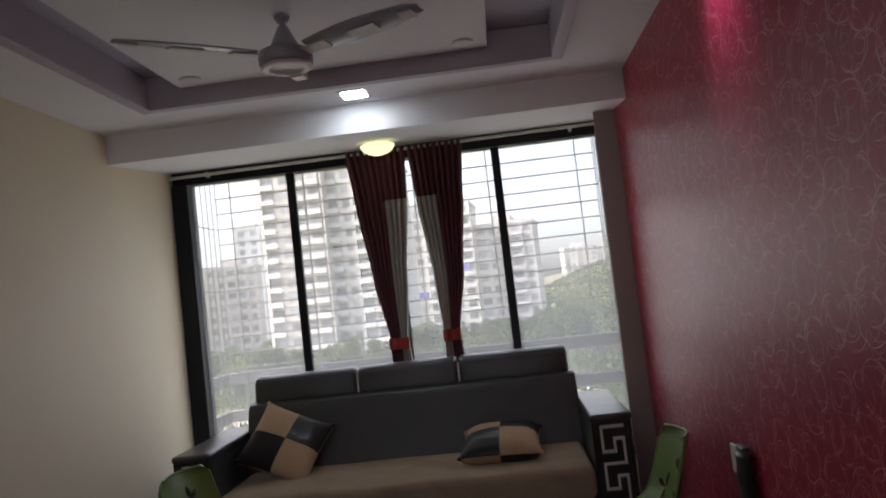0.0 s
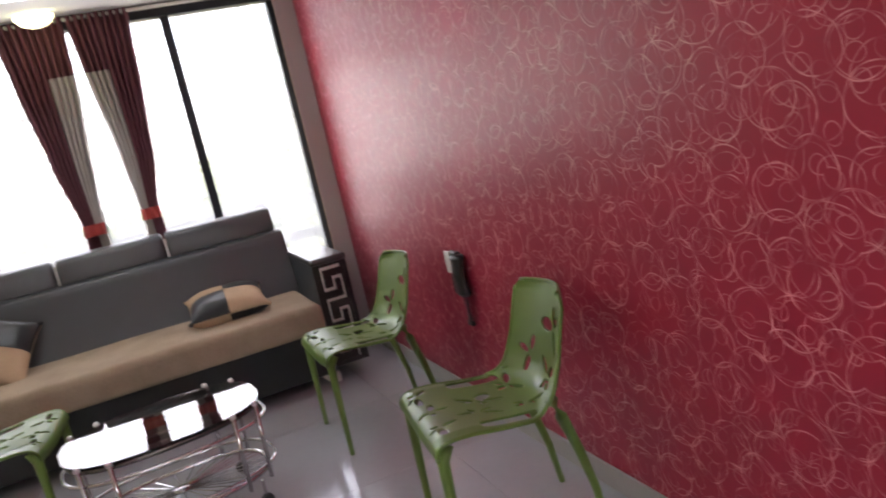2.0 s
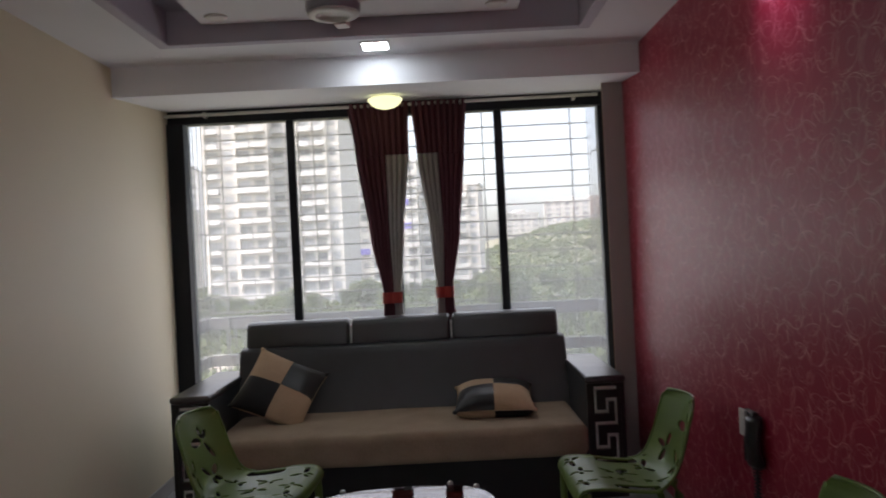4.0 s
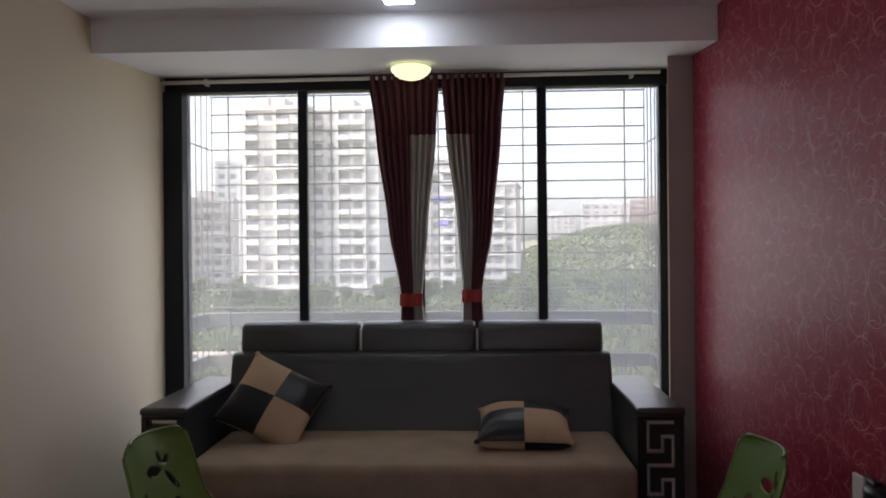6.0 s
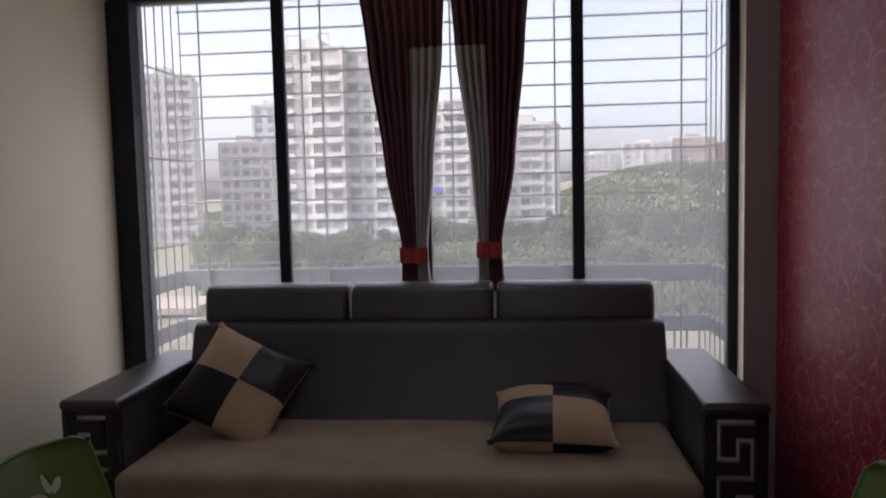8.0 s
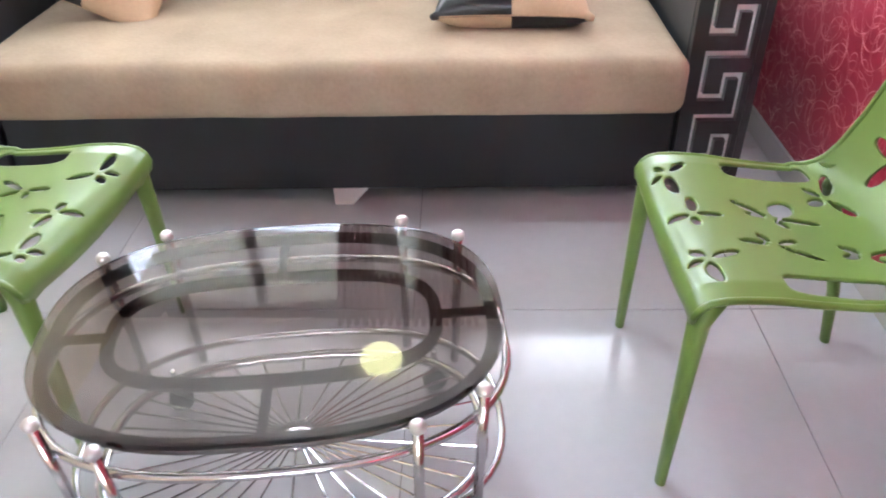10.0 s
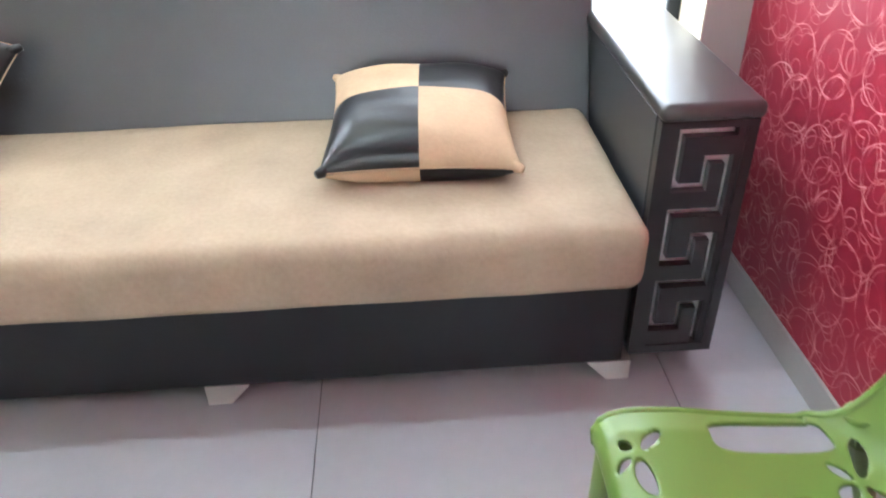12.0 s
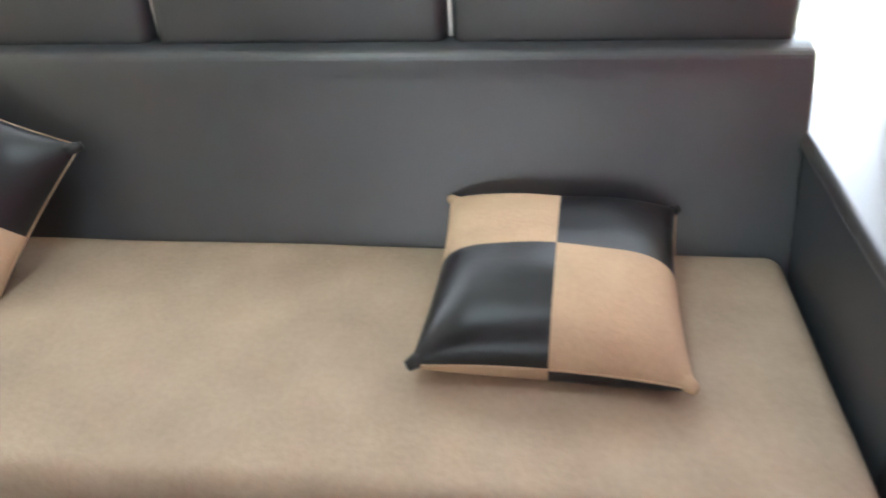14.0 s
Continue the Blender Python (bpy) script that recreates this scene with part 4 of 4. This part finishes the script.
def lean_z(y, z):
    """The height z at the table's middle, carried along the slight slope of its top."""
    return z + math.tan(LEAN) * y


def sloped(outline, z):
    return [(x, y, lean_z(y, z)) for x, y in outline]


bm = prism(oval(0, 0, 0.374, 0.254), -0.009, 0.0, 0.002, 2)
bmesh.ops.transform(bm, matrix=pose(0, 0, 0.412, math.degrees(LEAN)), verts=bm.verts)
part("glass_top", bm, M["smoked"], table, "smoked brown glass top")
# Rings and struts under the glass have its dimming painted into their metal.
part("inner_ring", tube(sloped(oval(0, 0, 0.265, 0.122, 56, 3.0), 0.388), 0.011, n=8, closed=True), M["dimmed_chrome"], table, "chrome ring under the glass, its dimmed look painted dark", smooth=True)
part("rim_ring", tube(sloped(oval(0, 0, 0.358, 0.236, 56), 0.388), 0.011, n=8, closed=True), M["dimmed_chrome"], table, "chrome ring under the glass edge, its dimmed look painted dark", smooth=True)
for s in (1, -1):
    part("strut", tube([(s * 0.265, 0, 0.388), (s * 0.358, 0, 0.388)], 0.008, n=8), M["dimmed_chrome"], table, smooth=True)
    part("strut", tube([(0, s * 0.122, lean_z(s * 0.122, 0.388)), (0, s * 0.236, lean_z(s * 0.236, 0.388))], 0.008, n=8), M["dimmed_chrome"], table, smooth=True)
part("guard_ring", tube([(x, y, 0.335) for x, y in oval(0, 0, 0.380, 0.252, 56)], 0.008, n=8, closed=True), M["chrome"], table, smooth=True)
part("lower_ring", tube([(x, y, 0.115) for x, y in oval(0, 0, 0.345, 0.215, 48)], 0.010, n=8, closed=True), M["chrome"], table, smooth=True)
part("lower_ring", tube([(x, y, 0.148) for x, y in oval(0, 0, 0.378, 0.248, 48)], 0.007, n=8, closed=True), M["chrome"], table, smooth=True)
part("hub", lathe([(0.0, 0.108), (0.030, 0.110), (0.036, 0.118), (0.030, 0.128), (0.0, 0.130)], 20), M["chrome"], table, smooth=True)
for x, y in oval(0, 0, 0.345, 0.215, 36, 2.6):
    f = 0.026 / math.hypot(x, y)
    part("spoke", tube([(x * f, y * f, 0.119), (x, y, 0.115)], 0.0022, n=5), M["chrome"], table)
for sx in (1, -1):
    for sy in (1, -1):
        for px, py in ((0.2205, 0.248), (0.322, 0.190)):
            top = lean_z(sy * py, 0.406)
            post = part("post", tube([(sx * px * 0.97, sy * py * 0.97, 0.10), (sx * px, sy * py, top)], 0.0085, n=10), M["chrome"], table, smooth=True)
            part("cap", lathe([(0.0, 0.015), (0.008, 0.014), (0.012, 0.009), (0.012, 0.0)][::-1], 14, Matrix.Translation((sx * px, sy * py, top))), M["steel"], post, smooth=True)
        cx, cy = sx * 0.27, sy * 0.205
        part("castor", lathe([(0.006, -0.013), (0.024, -0.012), (0.026, 0.0), (0.024, 0.012), (0.006, 0.013)], 18, Matrix.Translation((cx, cy, 0.0262)) @ pose(0, 0, 0, 90, 0, 20)), M["rubber"], table, "black rubber castor", smooth=True)
        part("castor_stem", tube([(cx, cy, 0.045), (cx, cy, 0.11)], 0.006, n=8), M["chrome"], table)

# ---- intercom on the red wall ----
phone = thing("intercom_phone", "black intercom handset on a white wall plate", "intercom", pose(XR, -1.10, 0.0))
part("wall_plate", box(-0.030, -0.001, -0.045, 0.045, 0.555, 0.748, 0.008, 3), M["black_pvc"], phone, "black wall base")
part("cover", box(-0.042, -0.0305, -0.012, 0.045, 0.655, 0.752, 0.004, 2), M["white_pvc"], phone, "white front cover")


def handset_mesh():
    def section(i):
        f = i / 14
        z = 0.748 - 0.175 * f
        w = 0.046 + 0.009 * (abs(2 * f - 1) ** 3)
        d = 0.026 + 0.012 * (abs(2 * f - 1) ** 4)
        if i in (0, 14):
            w, d = w * 0.8, d * 0.8
        return [(-0.050 - d * math.cos(t) * 0.8 + 0.012 * abs(2 * f - 1), w * math.sin(t), z) for t in [2 * math.pi * k / 14 for k in range(14)]]
    return loft(section, 15)


bm = handset_mesh()
bmesh.ops.translate(bm, verts=bm.verts, vec=(0.012, -0.058, -0.01))
part("handset", bm, M["black_pvc"], phone, "black handset", smooth=True)
cord = []
for k in range(260):
    f = k / 259
    z = 0.575 - 0.150 * math.sin(math.pi * f) ** 0.7 + 0.012 * math.sin(5 * math.pi * f)
    y = -0.080 + 0.048 * f + 0.010 * math.sin(4 * math.pi * f)
    a = f * 2 * math.pi * 38
    cord.append((-0.024 + 0.008 * math.cos(a), y + 0.008 * math.sin(a), z))
part("coiled_cord", tube(cord, 0.0034, n=5), M["black_pvc"], phone, "coiled black cord", smooth=True)

# ---- outside ----
GZ = -9.5


def hill(x, y):
    f = max(0.0, min(1.0, (y - 150) / 260)) * max(0.0, min(1.0, (x + 10) / 90))
    return GZ + 21 * f * f * (3 - 2 * f)


def ground_mesh():
    bm = bmesh.new()
    xs = [-1500, -700, -350] + [-200 + 20 * k for k in range(31)] + [600, 900, 1500]
    ys = [-600, -100, 20] + [60 + 20 * k for k in range(24)] + [640, 900, 1600, 2600]
    g = [[bm.verts.new((x, y, hill(x, y) + (0.6 * noise.noise((x / 40, y / 40, 0)) if 30 < y < 600 else 0))) for x in xs] for y in ys]
    for a, b in zip(g, g[1:]):
        for k in range(len(xs) - 1):
            bm.faces.new((a[k], a[k + 1], b[k + 1], b[k]))
    return bm


tagged(link("ground", ground_mesh(), M["ground"], smooth=True), "scrubby green and brown ground below the building", "ground", kind="structure")
tagged(link("road", box(-120, 60, 62, 70, GZ + 0.3, GZ + 0.9), M["dirt"]), "pale dirt road across the scrub", "road", kind="structure")


def window_mesh(w, h):
    me = bpy.data.meshes.new("pane")
    bm = box(-w / 2, w / 2, -0.06, 0.02, 0, h)
    bm.to_mesh(me)
    bm.free()
    me.materials.append(M["far_glass"])
    return me


def tower(cx, cy, width, depth, floors, bays, material, label, turn=0, storey=3.0, z0=GZ, balcony=True):
    t = thing("apartment_building", label, "apartment building", pose(cx, cy, z0, 0, 0, turn))
    hgt = floors * storey
    part("wall", box(-width / 2, width / 2, 0, depth, 0, hgt), material, t)
    part("roof", box(-width / 2 - 0.4, width / 2 + 0.4, -0.4, depth + 0.4, hgt, hgt + 0.8), M["slab"], t)
    part("stair_head", box(-width * 0.2, width * 0.12, 1, depth * 0.7, hgt + 0.8, hgt + 2.6), material, t)
    bw = width / bays
    wm = window_mesh(bw * 0.52, 1.6)
    wd = window_mesh(bw * 0.72, 2.1)
    for f in range(floors):
        z = f * storey
        part("floor_band", box(-width / 2 - 0.15, width / 2 + 0.15, -0.18, 0.0, z - 0.15, z + 0.15), M["slab"], t)
        for k in range(bays):
            x = -width / 2 + bw * (k + 0.5)
            deep = balcony and k % 3 != 1
            w = new("window", wd if deep else wm)
            w.parent = t
            w.location = (x, -0.02, z + (0.35 if deep else 0.9))
            if deep:
                part("balcony", add_box(add_box(bmesh.new(), x - bw * 0.45, x + bw * 0.45, -1.35, -0.02, z - 0.12, z + 0.12), x - bw * 0.45, x + bw * 0.45, -1.35, -1.25, z + 0.12, z + 0.95), M["slab"], t)
    for k in range(0, bays + 1, 2):
        x = -width / 2 + bw * k
        part("pier", box(x - 0.35, x + 0.35, -0.75, -0.02, 0, hgt), material, t)
    return t


main_block = tower(-39.5, 146, 13, 18, 13, 4, M["concrete"], "tall beige apartment block with stacked windows and balconies", -6)
tower(-26.0, 148, 14, 16, 13, 5, M["concrete2"], "tall pale apartment block with white balconies", -6)
low_block = tower(-14.0, 186, 18, 16, 11, 6, M["concrete2"], "cream apartment block with balconies", -5)
tower(3.2, 190, 15, 16, 9, 5, M["concrete"], "cream apartment block with balconies", -8)
tower(-69.5, 190, 13, 14, 8, 5, M["concrete"], "pale apartment block half hidden by trees", 12)
tower(-77.5, 236, 11, 14, 13, 3, M["white_render"], "plain white apartment block behind the others", 14, balcony=False)
tower(-81.5, 170, 12, 14, 13, 4, M["concrete2"], "tall pale apartment block with stacked balconies", 16)
for owner, x, z in ((low_block, -7.4, 22.6), (low_block, 5.6, 22.4), (low_block, 6.4, 16.4), (low_block, -4.6, 10.4)):
    part("tarpaulin", box(x - 1.5, x + 1.5, -1.52, -1.36, z, z + 1.5, 0.03, 1), M["tarp"], owner, "violet-blue tarpaulin hung on a balcony")
for x, w in ((-3.5, 3.2), (2.6, 2.4)):
    part("roof_frame", add_box(add_box(add_box(bmesh.new(), x - w / 2, x - w / 2 + 0.3, 0.5, 0.8, 39.8, 42.6), x + w / 2 - 0.3, x + w / 2, 0.5, 0.8, 39.8, 42.6), x - w / 2, x + w / 2, 0.5, 0.8, 42.3, 42.6), M["concrete"], main_block, "open concrete frame on the roof")
for k, (x, y, w, fl, mt) in enumerate(((75, 430, 26, 5, "concrete"), (104, 445, 24, 6, "brick"), (133, 440, 30, 5, "brick"), (163, 430, 22, 5, "concrete2"), (52, 460, 20, 5, "concrete2"), (190, 445, 26, 6, "concrete"))):
    tower(x, y, w, 14, fl, 5, M[mt], "far hazy apartment block on the green rise", -6 + 3 * k, z0=hill(x, y) - 1, balcony=False)


def crown_mesh(seed, rad, tall, clumps):
    rnd = random.Random(seed)
    verts, faces = [], []
    lumps = [(rnd.uniform(-0.5, 0.5) * rad, rnd.uniform(-0.5, 0.5) * rad, rnd.uniform(0.35, 0.85) * tall, rnd.uniform(0.22, 0.45) * rad) for _ in range(16)]
    for _ in range(clumps):
        lx, ly, lz, lr = rnd.choice(lumps)
        d = Vector((rnd.gauss(0, 1), rnd.gauss(0, 1), rnd.gauss(0, 0.8))).normalized() * lr * rnd.uniform(0.7, 1.08)
        c = Vector((lx, ly, lz)) + d
        s = rnd.uniform(0.12, 0.32)
        u = Vector((rnd.gauss(0, 1), rnd.gauss(0, 1), rnd.gauss(0, 1))).normalized()
        v = u.orthogonal().normalized()
        w = u.cross(v)
        i = len(verts)
        verts += [c + u * s, c + v * s * 0.7, c - u * s, c - v * s * 0.7, c + w * s * 0.3]
        faces += [(i, i + 1, i + 4), (i + 1, i + 2, i + 4), (i + 2, i + 3, i + 4), (i + 3, i, i + 4)]
    me = bpy.data.meshes.new("crown")
    me.from_pydata(verts, [], faces)
    me.materials.append(M["leaf"])
    return me


def tree(seed, rad, tall):
    t = thing("tree", "leafy green tree in the open ground", "tree", pose(0, -300, -60), group="trees outside the window")
    c = new("crown", crown_mesh(seed, rad, tall, 1500))
    c.parent = t
    bm = tube([(0, 0, 0), (0.1, 0.05, tall * 0.3), (0, 0.1, tall * 0.6)], 0.22, n=7, r2=0.08)
    for k in range(5):
        a = k * 1.3 + seed
        add_tube(bm, [(0, 0, tall * 0.28 + 0.2 * k), (math.cos(a) * rad * 0.4, math.sin(a) * rad * 0.4, tall * 0.55 + 0.2 * k)], 0.09, n=5, r2=0.03)
    part("trunk", bm, M["bark"], t)
    return t


protos = [tree(1, 3.4, 7.0), tree(2, 2.8, 8.5), tree(3, 4.0, 6.2)]
rnd = random.Random(7)
spots = []
for _ in range(125):
    y = rnd.uniform(70, 330)
    x = -0.42 * y + rnd.random() * 0.84 * y
    spots.append((x, y))
count = 0
for x, y in spots:
    if any(abs(x - bx) < bw and by - 4 < y < by + 24 for bx, by, bw in ((-33, 148, 19), (-14, 186, 12), (3, 190, 11), (-69, 190, 11), (-77, 236, 10), (-82, 170, 10))):
        continue
    if -30 < x < 25 and y < 95 and rnd.random() < 0.6:
        continue
    sc = rnd.uniform(0.55, 0.95)
    o = copy_thing(protos[count % 3], pose(x, y, hill(x, y) - 0.2, 0, 0, rnd.uniform(0, 360)) @ Matrix.Scale(sc, 4))
    o.matrix_basis = pose(x, y, hill(x, y) - 0.2, 0, 0, rnd.uniform(0, 360)) @ Matrix.Scale(sc, 4)
    count += 1
for o, (x, y) in zip(protos, ((26, 132), (-12, 112), (48, 150))):
    o.matrix_basis = pose(x, y, hill(x, y) - 0.2)


def scrub_mesh():
    r = random.Random(3)
    verts, faces = [], []
    for _ in range(26000):
        y = r.uniform(55, 430)
        x = -0.45 * y + r.random() * 0.95 * y
        if -36 < x < 5 and 60 < y < 72:
            continue
        c = Vector((x, y, hill(x, y) + r.uniform(0.1, 1.6)))
        s = r.uniform(0.5, 1.5) * (0.8 + max(0.0, y - 140) / 700)
        i = len(verts)
        a = r.uniform(0, 3.1)
        verts += [c + Vector((math.cos(a) * s, math.sin(a) * s, -0.3)), c + Vector((0, 0, s * 0.9)), c - Vector((math.cos(a) * s, math.sin(a) * s, 0.3)), c + Vector((math.sin(a) * s * 0.6, -math.cos(a) * s * 0.6, 0.2))]
        faces += [(i, i + 1, i + 3), (i + 1, i + 2, i + 3), (i, i + 3, i + 2)]
    me = bpy.data.meshes.new("scrub")
    me.from_pydata(verts, [], faces)
    me.materials.append(M["leaf"])
    return me


tagged(new("scrub", scrub_mesh()), "low green scrub and bushes over the open ground", "bushes", kind="stuff")

# ---- floor tiles, last ----
T = 0.829
tile_cache = {}
ix0, ix1 = math.floor((XL - 0.239) / T), math.floor((XR - 0.239) / T)
iy0, iy1 = math.floor((YB + 0.483) / T), math.floor((YW + 0.483) / T)
for i in range(ix0, ix1 + 1):
    for j in range(iy0, iy1 + 1):
        x0, x1 = max(XL, 0.239 + i * T), min(XR, 0.239 + (i + 1) * T)
        y0, y1 = max(YB, -0.483 + j * T), min(YW - 0.02, -0.483 + (j + 1) * T)
        if x1 - x0 < 0.01 or y1 - y0 < 0.01:
            continue
        key = (round(x1 - x0, 4), round(y1 - y0, 4))
        if key not in tile_cache:
            me = bpy.data.meshes.new("tile")
            bm = box(0.001, key[0] - 0.001, 0.001, key[1] - 0.001, -0.006, 0.0, 0.0006, 1)
            bm.to_mesh(me)
            bm.free()
            me.materials.append(M["tile"])
            tile_cache[key] = me
        o = new("tile", tile_cache[key])
        o.location = (x0, y0, 0)
        o.parent = floor
